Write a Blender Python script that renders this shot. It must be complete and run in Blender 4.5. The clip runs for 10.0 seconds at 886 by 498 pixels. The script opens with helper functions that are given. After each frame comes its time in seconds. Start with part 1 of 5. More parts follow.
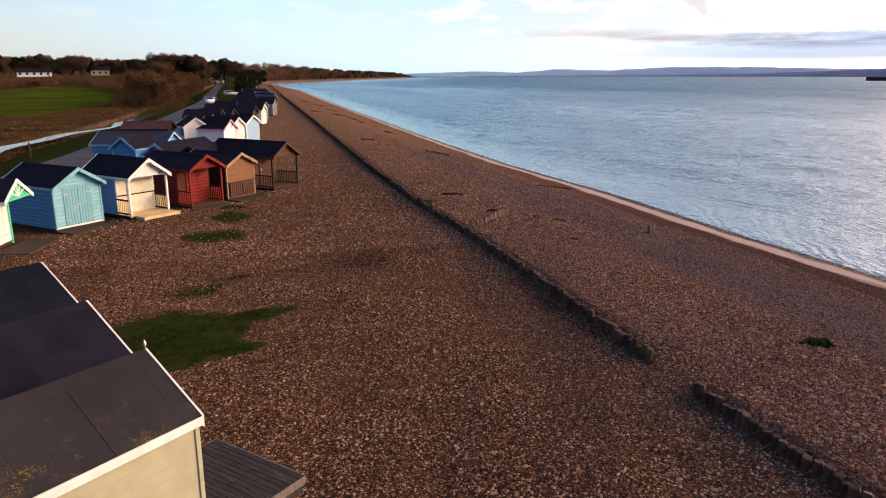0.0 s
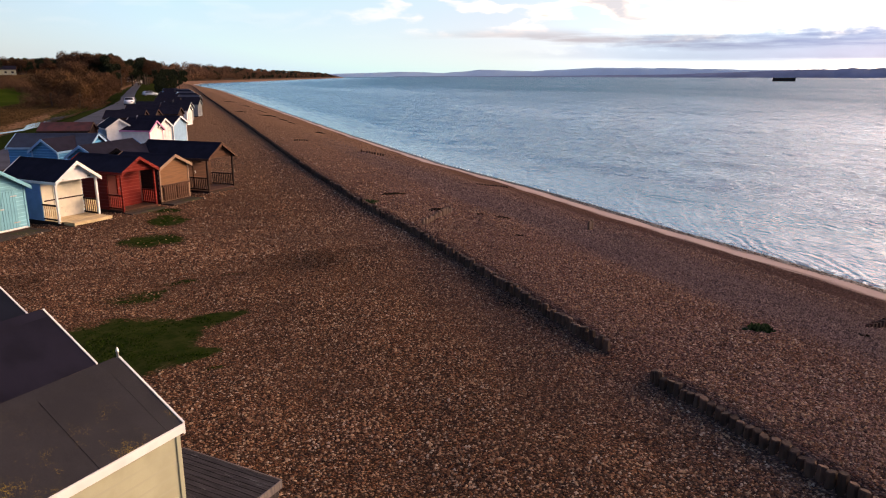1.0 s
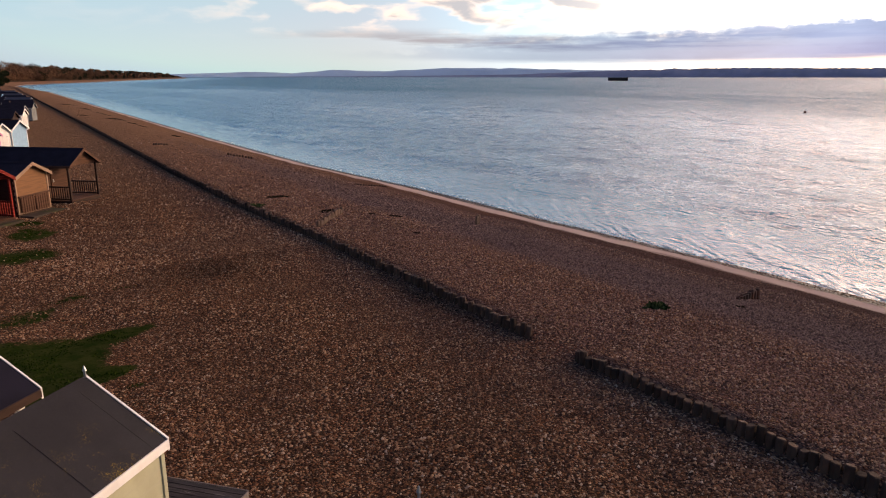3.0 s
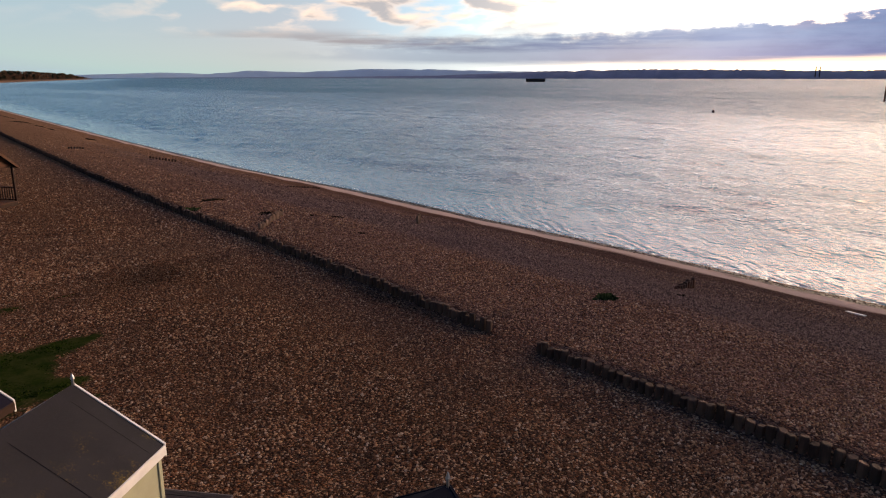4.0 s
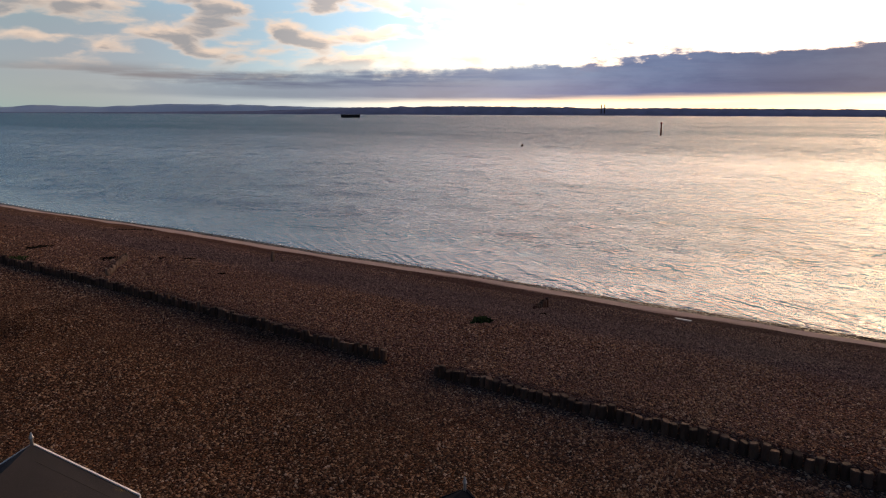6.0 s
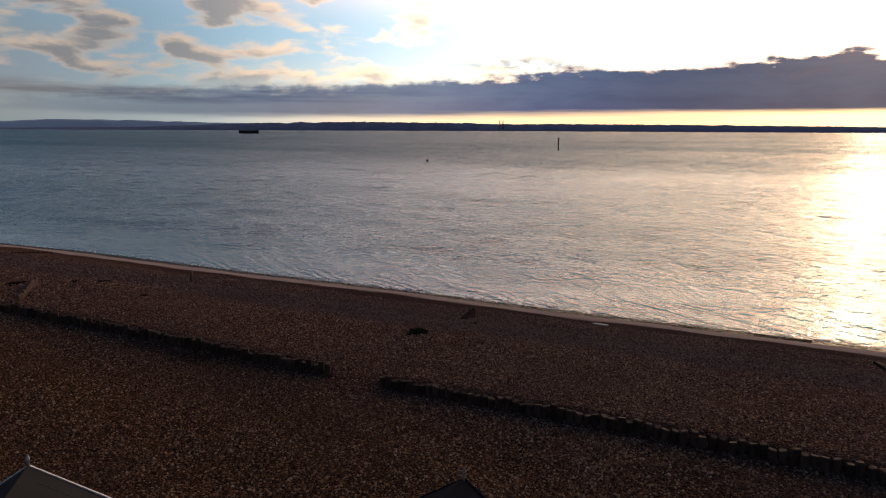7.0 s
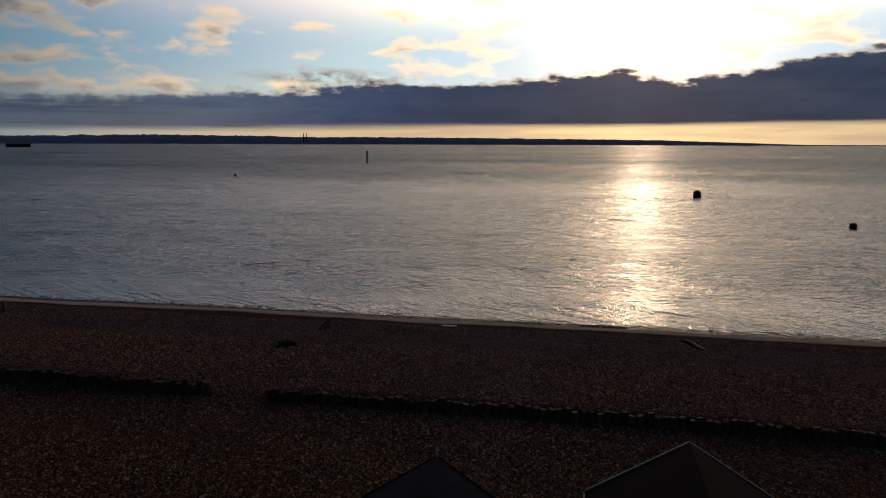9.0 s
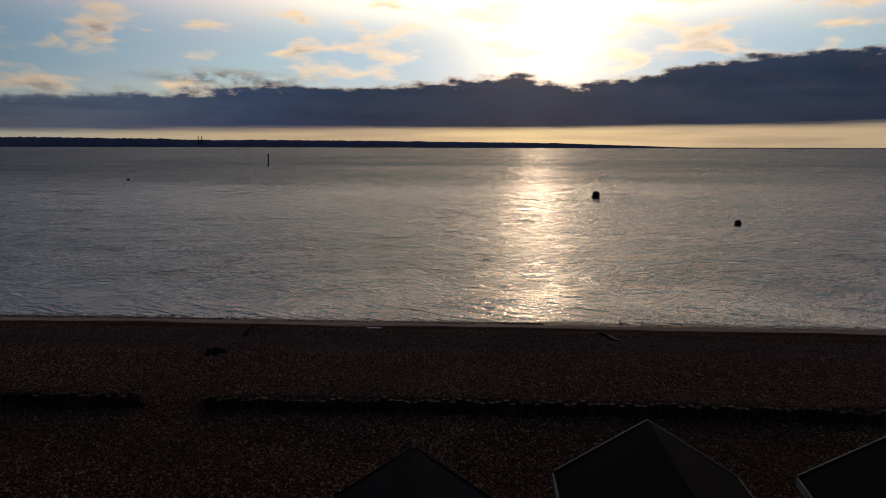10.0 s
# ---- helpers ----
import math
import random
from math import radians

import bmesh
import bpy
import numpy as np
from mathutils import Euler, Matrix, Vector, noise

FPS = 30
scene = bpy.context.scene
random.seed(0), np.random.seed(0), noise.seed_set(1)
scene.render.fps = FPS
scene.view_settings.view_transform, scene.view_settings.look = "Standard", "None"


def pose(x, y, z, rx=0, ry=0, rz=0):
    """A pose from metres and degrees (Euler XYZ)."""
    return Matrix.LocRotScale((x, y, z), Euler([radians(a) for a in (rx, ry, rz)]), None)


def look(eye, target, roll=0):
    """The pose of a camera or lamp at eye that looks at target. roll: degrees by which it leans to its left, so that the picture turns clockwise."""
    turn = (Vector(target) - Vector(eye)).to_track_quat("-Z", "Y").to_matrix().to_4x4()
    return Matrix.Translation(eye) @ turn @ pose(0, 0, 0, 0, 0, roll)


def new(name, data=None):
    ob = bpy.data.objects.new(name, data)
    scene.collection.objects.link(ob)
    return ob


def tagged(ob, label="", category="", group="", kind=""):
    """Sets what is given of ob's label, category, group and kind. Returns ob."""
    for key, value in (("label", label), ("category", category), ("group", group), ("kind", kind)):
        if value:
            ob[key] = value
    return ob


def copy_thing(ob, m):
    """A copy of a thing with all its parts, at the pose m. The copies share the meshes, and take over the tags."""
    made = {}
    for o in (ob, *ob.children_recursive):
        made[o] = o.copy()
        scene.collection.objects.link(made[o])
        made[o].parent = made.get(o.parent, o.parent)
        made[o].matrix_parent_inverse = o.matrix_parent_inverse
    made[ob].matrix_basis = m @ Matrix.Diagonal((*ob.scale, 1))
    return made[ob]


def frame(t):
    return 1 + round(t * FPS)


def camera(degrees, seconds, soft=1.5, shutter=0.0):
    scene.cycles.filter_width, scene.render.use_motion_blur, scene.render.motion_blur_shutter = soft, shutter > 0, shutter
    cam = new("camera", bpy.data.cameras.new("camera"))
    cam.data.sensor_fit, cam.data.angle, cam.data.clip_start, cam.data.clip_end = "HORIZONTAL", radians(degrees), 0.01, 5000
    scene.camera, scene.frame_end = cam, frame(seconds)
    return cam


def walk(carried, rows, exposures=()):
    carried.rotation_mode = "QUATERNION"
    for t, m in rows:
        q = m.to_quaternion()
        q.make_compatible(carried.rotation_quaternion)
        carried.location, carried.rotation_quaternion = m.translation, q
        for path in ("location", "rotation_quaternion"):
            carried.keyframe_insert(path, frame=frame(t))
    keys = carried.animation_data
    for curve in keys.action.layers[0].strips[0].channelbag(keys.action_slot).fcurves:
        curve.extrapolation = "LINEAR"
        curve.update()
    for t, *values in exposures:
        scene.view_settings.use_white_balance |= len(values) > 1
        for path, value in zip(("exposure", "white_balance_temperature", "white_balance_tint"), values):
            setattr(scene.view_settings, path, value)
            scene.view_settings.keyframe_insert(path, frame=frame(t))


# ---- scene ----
cam = camera(65.0, 10.0, soft=1.08)
# seconds, x, y, z, yaw, pitch, roll
PATH = [
    (0, -0.000, 0.000, 5.999, -13.985, -14.028, -0.038),
    (0.5, -0.288, 0.069, 5.987, -16.924, -13.985, -0.001),
    (1, -0.621, 0.133, 5.960, -19.895, -14.001, 0.056),
    (1.5, -0.972, 0.198, 5.974, -22.842, -13.954, 0.070),
    (2, -1.306, 0.282, 5.970, -25.765, -13.970, 0.095),
    (2.5, -1.641, 0.380, 5.972, -28.692, -13.970, 0.038),
    (4, -2.755, 0.837, 5.916, -38.092, -13.900, 0.038),
    (4.5, -3.117, 1.009, 5.920, -41.641, -13.597, 0.121),
    (5, -3.474, 1.181, 5.950, -45.306, -12.832, 0.175),
    (5.5, -3.852, 1.365, 5.961, -49.106, -11.904, 0.204),
    (7, -5.296, 1.920, 6.055, -61.005, -9.763, 0.241),
    (7.5, -5.704, 2.208, 6.069, -64.976, -9.381, 0.149),
    (8, -6.080, 2.517, 6.076, -68.874, -9.046, 0.135),
    (8.5, -6.394, 2.819, 6.079, -72.803, -8.794, 0.176),
    (9, -6.671, 3.129, 6.072, -76.822, -8.662, 0.191),
    (9.5, -6.918, 3.464, 6.083, -80.815, -8.459, 0.062),
    (10, -7.162, 3.835, 6.087, -84.798, -8.408, 0.161),
]
# seconds, stops, kelvin, tint
EXPOSURES = [(0, 1.35, 8700, 32), (1.5, 1.17, 8700, 32), (2.5, 1.03, 8700, 31), (4.0, 0.66, 8800, 30), (5.0, 0.45, 8800, 29), (5.5, 0.30, 8900, 30), (7.0, -0.48, 8300, 26), (7.5, -0.75, 8100, 25), (8.0, -1.05, 7800, 23), (8.5, -1.33, 7600, 22), (9.0, -1.58, 7400, 21), (10, -1.98, 7200, 20)]
walk(cam, [(t, pose(x, y, z, 90 + p, 0, w) @ pose(0, 0, 0, 0, 0, r)) for t, x, y, z, w, p, r in PATH], EXPOSURES)

# ---- world and sun ----
SUN_AZ, SUN_EL = 92.6, 10.0          # degrees clockwise from +y, and above the horizon
SUN_WAY = Vector((math.sin(radians(SUN_AZ)) * math.cos(radians(SUN_EL)), math.cos(radians(SUN_AZ)) * math.cos(radians(SUN_EL)), math.sin(radians(SUN_EL))))


class Net:
    """A short way of writing node trees."""

    def __init__(self, tree, fresh=True):
        self.t = tree
        if fresh:
            tree.nodes.clear()

    def n(self, kind, props=None, **inputs):
        node = self.t.nodes.new("ShaderNode" + kind)
        for k, v in (props or {}).items():
            setattr(node, k, v)
        for k, v in inputs.items():
            self.put(node.inputs[int(k[1:])] if k[0] == "i" and k[1:].isdigit() else node.inputs[k.replace("_", " ")], v)
        return node

    def put(self, socket, v):
        if isinstance(v, bpy.types.NodeSocket):
            self.t.links.new(v, socket)
        elif isinstance(v, bpy.types.Node):
            self.t.links.new(v.outputs[0], socket)
        else:
            if hasattr(socket.default_value, "__len__") and len(socket.default_value) == 4 and len(v) == 3:
                v = (*v, 1)
            socket.default_value = v

    def math(self, op, a, b=0.0, c=0.0, clamp=False):
        return self.n("Math", {"operation": op, "use_clamp": clamp}, i0=a, i1=b, i2=c).outputs[0]

    def mix(self, f, a, b, mode="MIX"):
        m = self.n("Mix", {"data_type": "RGBA", "blend_type": mode})
        self.put(m.inputs[0], f), self.put(m.inputs[6], a), self.put(m.inputs[7], b)
        return m.outputs[2]

    def step(self, v, a, b, lo=0.0, hi=1.0):
        return self.n("MapRange", {"interpolation_type": "SMOOTHSTEP"}, i0=v, i1=a, i2=b, i3=lo, i4=hi).outputs[0]

    def noise(self, vec, scale, detail=4.0, rough=0.55, dist=0.0):
        return self.n("TexNoise", None, Vector=vec, Scale=scale, Detail=detail, Roughness=rough, Distortion=dist).outputs[0]

    def scaled(self, vec, x, y, z, loc=(0, 0, 0)):
        return self.n("Mapping", None, Vector=vec, Scale=(x, y, z), Location=loc).outputs[0]


world = bpy.data.worlds.new("sky")
scene.world = world
world.use_nodes = True
w = Net(world.node_tree)
sky = w.n("TexSky", {"sky_type": "NISHITA", "sun_disc": False, "sun_elevation": radians(SUN_EL), "sun_rotation": radians(SUN_AZ),
                     "altitude": 0, "air_density": 1.0, "dust_density": 0.7, "ozone_density": 3.5})
way = w.n("TexCoord").outputs["Generated"]
sep = w.n("SeparateXYZ", None, Vector=way)
az = w.math("MULTIPLY", w.math("ARCTAN2", sep.outputs[0], sep.outputs[1]), 57.2958)
el = w.math("MULTIPLY", w.math("ARCSINE", sep.outputs[2]), 57.2958)
ang = w.n("CombineXYZ", None, X=az, Y=el).outputs[0]
near_sun = w.math("POWER", w.math("MAXIMUM", w.n("VectorMath", {"operation": "DOT_PRODUCT"}, i0=way, i1=tuple(SUN_WAY)).outputs["Value"], 0.0), 60.0)


def hump(v, middle, half):
    """A smooth bump, 1 in the middle and 0 beyond half."""
    return w.step(w.math("ABSOLUTE", w.math("SUBTRACT", v, middle)), 0.0, half, 1.0, 0.0)


# long bank of cloud low over the far shore, climbing and thickening towards the sun
puff = w.noise(w.scaled(ang, 0.16, 0.55, 1, (3.1, 0, 0)), 1.0, 7, 0.58)
knob = w.noise(w.scaled(ang, 0.62, 1.3, 1, (6.4, 2, 0)), 1.0, 5, 0.55)
wisp = w.noise(w.scaled(ang, 0.05, 0.9, 1, (1.7, 4, 0)), 1.0, 6, 0.6)
top_el = w.math("ADD", w.math("MULTIPLY_ADD", az, 0.052, 0.95), w.math("MULTIPLY_ADD", w.math("SUBTRACT", puff, 0.5), 2.6, w.math("MULTIPLY", w.math("SUBTRACT", knob, 0.5), 1.5)))
top_el = w.math("SUBTRACT", top_el, w.math("MULTIPLY", hump(az, 97.0, 9.0), 0.8))
low_el = w.math("ADD", w.math("MULTIPLY_ADD", az, 0.010, 0.42), w.math("MULTIPLY", w.math("SUBTRACT", wisp, 0.5), 1.0))
low_el = w.math("ADD", low_el, w.step(az, 22.0, 44.0, 0.75, 0.0))
over, above = w.math("SUBTRACT", top_el, el), w.math("SUBTRACT", el, low_el)
bank = w.math("MULTIPLY", w.step(over, w.step(az, 45.0, 75.0, -0.35, -0.12), w.step(az, 45.0, 75.0, 1.0, 0.42)), w.step(above, -0.25, 0.42))
bank = w.math("MULTIPLY", bank, w.step(az, 20.0, 50.0, 0.0, 1.0))
# a loose dark roll above the bank, and one that rises away from the sun
roll_el = w.math("ABSOLUTE", w.math("ADD", w.math("SUBTRACT", el, 5.15), w.math("MULTIPLY", w.math("SUBTRACT", puff, 0.5), 2.0)))
roll = w.math("MULTIPLY", w.math("MULTIPLY", w.step(roll_el, 0.15, 0.75, 1.0, 0.0), hump(az, 68.0, 9.0)), w.step(knob, 0.34, 0.56))
# small broken clouds higher up, grey below and lit on top
warped = w.n("VectorMath", {"operation": "MULTIPLY_ADD"}, i0=w.n("TexNoise", None, Vector=w.scaled(ang, 0.25, 0.5, 1), Scale=1.0, Detail=4.0).outputs["Color"], i1=(3.0, 1.0, 0), i2=ang).outputs[0]


def heap_at(drop):
    a = w.noise(w.scaled(warped, 0.20, 0.62, 1, (2.3, 7.7 + drop, 0)), 1.0, 6, 0.48)
    return w.math("ADD", a, w.math("MULTIPLY", w.noise(w.scaled(ang, 0.03, 0.09, 1, (4, drop * 0.2, 0)), 1.0, 2), 0.35))


more = w.step(az, 42.0, 66.0, 0.055, 0.0)       # fuller cloud away from the sun
heap, under = w.math("ADD", heap_at(0.0), more), w.math("ADD", heap_at(0.26), more)
heaps = w.math("MULTIPLY", w.step(heap, 0.685, 0.85), w.step(el, 2.6, 4.4))
heaps = w.math("MULTIPLY", heaps, w.step(az, 8.0, 26.0, 0.06, 1.0))
thick = w.math("MULTIPLY", w.step(under, 0.70, 0.86), w.step(heap, 0.74, 0.88))
toward = w.math("ADD", w.math("MULTIPLY", sep.outputs[0], SUN_WAY.x), w.math("MULTIPLY", sep.outputs[1], SUN_WAY.y))
SKY = 0.092
clear = w.mix(1.0, sky.outputs[0], (SKY, SKY, SKY), "MULTIPLY")
clear = w.mix(1.0, clear, (0.46, 0.70, 0.86), "DARKEN")
# thin high haze, brightest towards the sun, and deep blue overhead
haze = w.mix(w.step(toward, -0.9, 0.9), (0.085, 0.09, 0.11), (0.18, 0.60, 0.98))
haze = w.mix(w.step(el, 10.0, 30.0), haze, w.mix(1.0, haze, (0.26, 0.34, 0.42), "MULTIPLY"))
glow = w.mix(1.0, clear, haze, "ADD")
away = w.step(toward, 0.18, 0.72, 0.90, 0.0)
glow = w.mix(w.math("MULTIPLY", w.step(el, 6.0, 18.0), away), glow, w.mix(1.0, glow, (0.26, 0.57, 0.90), "MULTIPLY"))
flush = w.math("MULTIPLY", w.math("MULTIPLY", w.step(toward, 0.42, 0.76), w.step(toward, 0.78, 0.97, 1.0, 0.0)), w.math("MULTIPLY", w.step(el, 8.0, 13.0), w.step(el, 20.0, 42.0, 1.0, 0.0)))
glow = w.mix(flush, glow, w.mix(1.0, glow, (0.50, 0.10, 0.10), "ADD"))
cosine = w.math("MAXIMUM", w.n("VectorMath", {"operation": "DOT_PRODUCT"}, i0=way, i1=tuple(SUN_WAY)).outputs["Value"], 0.0)
# pale warm air low down
glow = w.mix(w.math("MULTIPLY", w.step(el, 1.5, 6.5, 0.55, 0.0), w.step(toward, 0.45, 0.95)), glow, (1.45, 1.50, 1.10))
glow = w.mix(w.math("MULTIPLY", w.math("POWER", cosine, 5.5), w.math("MULTIPLY", w.step(el, 7.0, 14.0, 0.24, 1.0), w.step(el, 20.0, 45.0, 1.0, 0.15))), glow, w.mix(1.0, glow, (3.0, 2.25, 1.15), "ADD"))
glow = w.mix(w.math("MULTIPLY", w.math("POWER", cosine, 18.0), w.math("MULTIPLY", w.step(el, 8.5, 13.0), w.step(el, 22.0, 36.0, 1.0, 0.2))), glow, w.mix(1.0, glow, (2.6, 1.95, 1.0), "ADD"))
glow = w.mix(w.math("POWER", cosine, 110.0), glow, w.mix(1.0, glow, (1.9, 1.4, 0.75), "ADD"))
# golden light under the cloud bank
gold = w.mix(w.math("POWER", cosine, 40.0), (1.35, 0.98, 0.56), (3.0, 2.25, 1.0))
gold = w.mix(w.step(wisp, 0.44, 0.62, 0.0, 0.55), gold, w.mix(1.0, gold, (0.52, 0.50, 0.62), "MULTIPLY"))
glow = w.mix(w.math("MULTIPLY", w.step(el, 1.2, 3.4, 0.85, 0.0), w.step(toward, 0.62, 0.96)), glow, gold)
# the low clear air over the land is thin and pale
thin_air = w.mix(w.step(el, 0.3, 5.0), (0.47, 0.60, 0.67), (0.37, 0.55, 0.71))
glow = w.mix(w.math("MULTIPLY", w.step(toward, 0.34, 0.72, 1.0, 0.0), w.step(el, 6.0, 12.0, 1.0, 0.0)), glow, w.mix(1.0, glow, thin_air, "DARKEN"))
sky_light = w.mix(w.math("POWER", cosine, 520.0), glow, (7.5, 6.6, 4.9))
heap_tone = w.mix(w.math("MULTIPLY", thick, 0.85), (0.98, 0.95, 0.86), (0.27, 0.37, 0.47))
lit_tone = w.mix(w.math("MULTIPLY", thick, 0.75), (2.7, 2.15, 1.42), (0.70, 0.72, 0.75))
heap_tone = w.mix(w.step(toward, 0.55, 0.95), heap_tone, lit_tone)
heap_tone = w.mix(near_sun, heap_tone, (4.2, 3.5, 2.5))
bank_tone = w.mix(w.step(puff, 0.36, 0.66), (0.028, 0.072, 0.180), (0.060, 0.124, 0.240))
bank_tone = w.mix(w.step(wisp, 0.40, 0.66, 0.0, 0.5), bank_tone, (0.095, 0.138, 0.255))
bank_tone = w.mix(w.math("MULTIPLY", near_sun, 0.28), bank_tone, (0.34, 0.25, 0.24))
deep = w.step(az, 58.0, 84.0, 1.25, 0.60)
bank_tone = w.mix(1.0, bank_tone, w.n("CombineColor", None, i0=w.math("MULTIPLY", deep, 0.9), i1=deep, i2=w.math("MULTIPLY", deep, 1.2)).outputs[0], "MULTIPLY")
rim = w.math("MULTIPLY", w.step(over, 0.10, 0.55, 1.0, 0.0), w.step(toward, 0.5, 0.9, 0.15, 0.75))
bank_tone = w.mix(rim, bank_tone, w.mix(near_sun, (1.0, 0.90, 0.78), (3.2, 2.6, 1.9)))
out = w.mix(w.math("MULTIPLY", heaps, 0.85), sky_light, heap_tone)
# thin grey streaks over the hills
streak = w.math("MULTIPLY", w.step(w.noise(w.scaled(ang, 0.055, 0.75, 1, (8.2, 1.3, 0)), 1.0, 6, 0.58), 0.44, 0.62), w.math("MULTIPLY", w.step(el, 1.5, 2.2), w.step(el, 2.7, 3.8, 1.0, 0.0)))
streak = w.math("MULTIPLY", streak, w.math("MULTIPLY", w.step(az, 15.0, 28.0), w.step(az, 50.0, 70.0, 1.0, 0.0)))
out = w.mix(w.math("MULTIPLY", streak, 0.75), out, (0.25, 0.275, 0.33))
out = w.mix(w.math("MULTIPLY", roll, 0.8), out, w.mix(w.step(roll_el, 0.0, 0.5, 0.0, 1.0), (0.20, 0.20, 0.27), (1.0, 0.86, 0.70)))
out = w.mix(w.math("MULTIPLY", bank, w.step(az, 48.0, 72.0, 0.80, 0.97)), out, bank_tone)
# the sky is far brighter on the sun's side
side = w.step(toward, 0.55, 1.0, 0.72, 1.42)
out = w.mix(1.0, out, w.n("CombineColor", None, i0=side, i1=side, i2=side).outputs[0], "MULTIPLY")
w.n("OutputWorld", None, Surface=w.n("Background", None, Color=out, Strength=1.0))

sun = new("sun", bpy.data.lights.new("sun", "SUN"))
sun.data.energy, sun.data.angle, sun.data.color = 0.45, radians(2.0), (1.0, 0.80, 0.56)
sun.matrix_world = look((0, 0, 50), Vector((0, 0, 50)) - SUN_WAY)


# ---- materials ----
def surface(name, base, second=None, rough=0.7, scale=6.0, stretch=(1, 1, 1), bump=0.3, depth=0.004, fine=40.0, stain=None, stain_at=0.62, metal=0.0, spec=0.25, vary=0.0):
    """A two-scale surface: broad patches, fine grain, optional stains and relief."""
    m = bpy.data.materials.new(name)
    m.use_nodes = True
    q = Net(m.node_tree)
    pos = q.n("TexCoord").outputs["Object"]
    if vary:
        info = q.n("ObjectInfo").outputs["Random"]
        pos = q.n("VectorMath", {"operation": "ADD"}, i0=pos, i1=q.n("CombineXYZ", None, X=q.math("MULTIPLY", info, 31.0), Y=q.math("MULTIPLY", info, 17.0)).outputs[0]).outputs[0]
    pos = q.scaled(pos, *stretch)
    broad, grain = q.noise(pos, scale, 4), q.noise(pos, fine, 5, 0.65)
    second = second or tuple(c * 0.7 for c in base)
    tone = q.mix(q.step(broad, 0.35, 0.68), base, second)
    tone = q.mix(q.step(grain, 0.3, 0.75), tone, q.mix(0.35, tone, second))
    if vary:
        tone = q.mix(1.0, tone, q.n("CombineColor", None, i0=q.math("MULTIPLY_ADD", info, vary, 1 - vary / 2), i1=q.math("MULTIPLY_ADD", info, vary, 1 - vary / 2), i2=q.math("MULTIPLY_ADD", info, vary, 1 - vary / 2)).outputs[0], "MULTIPLY")
    if stain:
        blot = q.step(q.noise(pos, scale * 0.6, 6, 0.7), stain_at, stain_at + 0.1)
        tone = q.mix(blot, tone, stain)
    relief = q.n("Bump", None, Strength=bump, Distance=depth, Height=q.math("ADD", q.math("MULTIPLY", broad, 0.5), grain))
    shader = q.n("BsdfPrincipled", None, Base_Color=tone, Roughness=q.math("MULTIPLY_ADD", grain, 0.2, rough - 0.1), Metallic=metal, Normal=relief, Specular_IOR_Level=spec)
    q.n("OutputMaterial", None, Surface=shader)
    return m


def paint(name, base, worn=None, boards=0.0, edge=1.6):
    m = surface(name, base, tuple(c * 0.86 for c in base), 0.6, 3.0, (1, 1, 1), 0.25, 0.003, 60.0, worn or tuple(c * 0.6 for c in base), 0.64, spec=0.08)
    if boards:
        # worn lap edges catching light, painted as paler lines, darker on cream
        q = Net(m.node_tree, False)
        shader = next(n for n in q.t.nodes if n.type == "BSDF_PRINCIPLED")
        pos = q.n("TexCoord").outputs["Object"]
        high = q.math("ADD", q.math("DIVIDE", q.math("SUBTRACT", q.n("SeparateXYZ", None, Vector=pos).outputs[2], 0.15), boards), q.math("MULTIPLY", q.noise(pos, 2.0, 3), 0.10))
        line_ = q.math("MULTIPLY", q.step(q.math("FRACT", high), 0.74, 0.92), q.step(q.noise(q.scaled(pos, 1.5, 1.5, 9), 1.0, 4), 0.36, 0.58, 0.25, 0.85))
        old = shader.inputs["Base Color"].links[0].from_socket
        q.put(shader.inputs["Base Color"], q.mix(line_, old, tuple(min(0.8, c * edge + 0.03) for c in base)))
    return m


WORN_EDGE = surface("worn_pale_timber", (0.17, 0.14, 0.125), (0.10, 0.085, 0.08), 0.8, 5, (1, 4, 1), 0.4, 0.004, 30)
WHITE = paint("white_paint", (0.70, 0.69, 0.66))
WARM_WHITE = paint("warm_white_paint", (0.68, 0.63, 0.50))
CREAM = paint("cream_paint", (0.37, 0.37, 0.26), None, 0.15, 0.82)
PALE_BLUE = paint("pale_blue_paint", (0.17, 0.36, 0.56))
CYAN = paint("duck_egg_paint", (0.15, 0.40, 0.48), None, 0.155, 1.35)
CYAN_DOOR = paint("duck_egg_door_paint", (0.14, 0.38, 0.46))
MID_BLUE = paint("mid_blue_paint", (0.030, 0.20, 0.38), None, 0.155, 1.9)
STEEL_BLUE = paint("steel_blue_paint", (0.22, 0.38, 0.52))
RED = paint("red_stain", (0.175, 0.015, 0.010), None, 0.15, 1.25)
DARK_RED = paint("dark_red_stain", (0.08, 0.014, 0.012))
GREEN = paint("green_paint", (0.03, 0.42, 0.24))
WORN_TRIM = paint("worn_pale_brown_trim", (0.30, 0.19, 0.13))
GREY_PAINT = paint("grey_green_paint", (0.20, 0.21, 0.21))
PINK = paint("pink_paint", (0.62, 0.24, 0.42))
HOT_PINK = paint("bright_pink_paint", (0.65, 0.03, 0.16))
TAN = surface("tan_wood", (0.205, 0.098, 0.046), (0.15, 0.072, 0.036), 0.65, 3, (0.4, 1, 6), 0.3, 0.003, 30, spec=0.08)
BROWN = surface("brown_wood", (0.098, 0.046, 0.028), (0.066, 0.031, 0.020), 0.65, 3, (0.4, 1, 6), 0.3, 0.003, 30, spec=0.08)
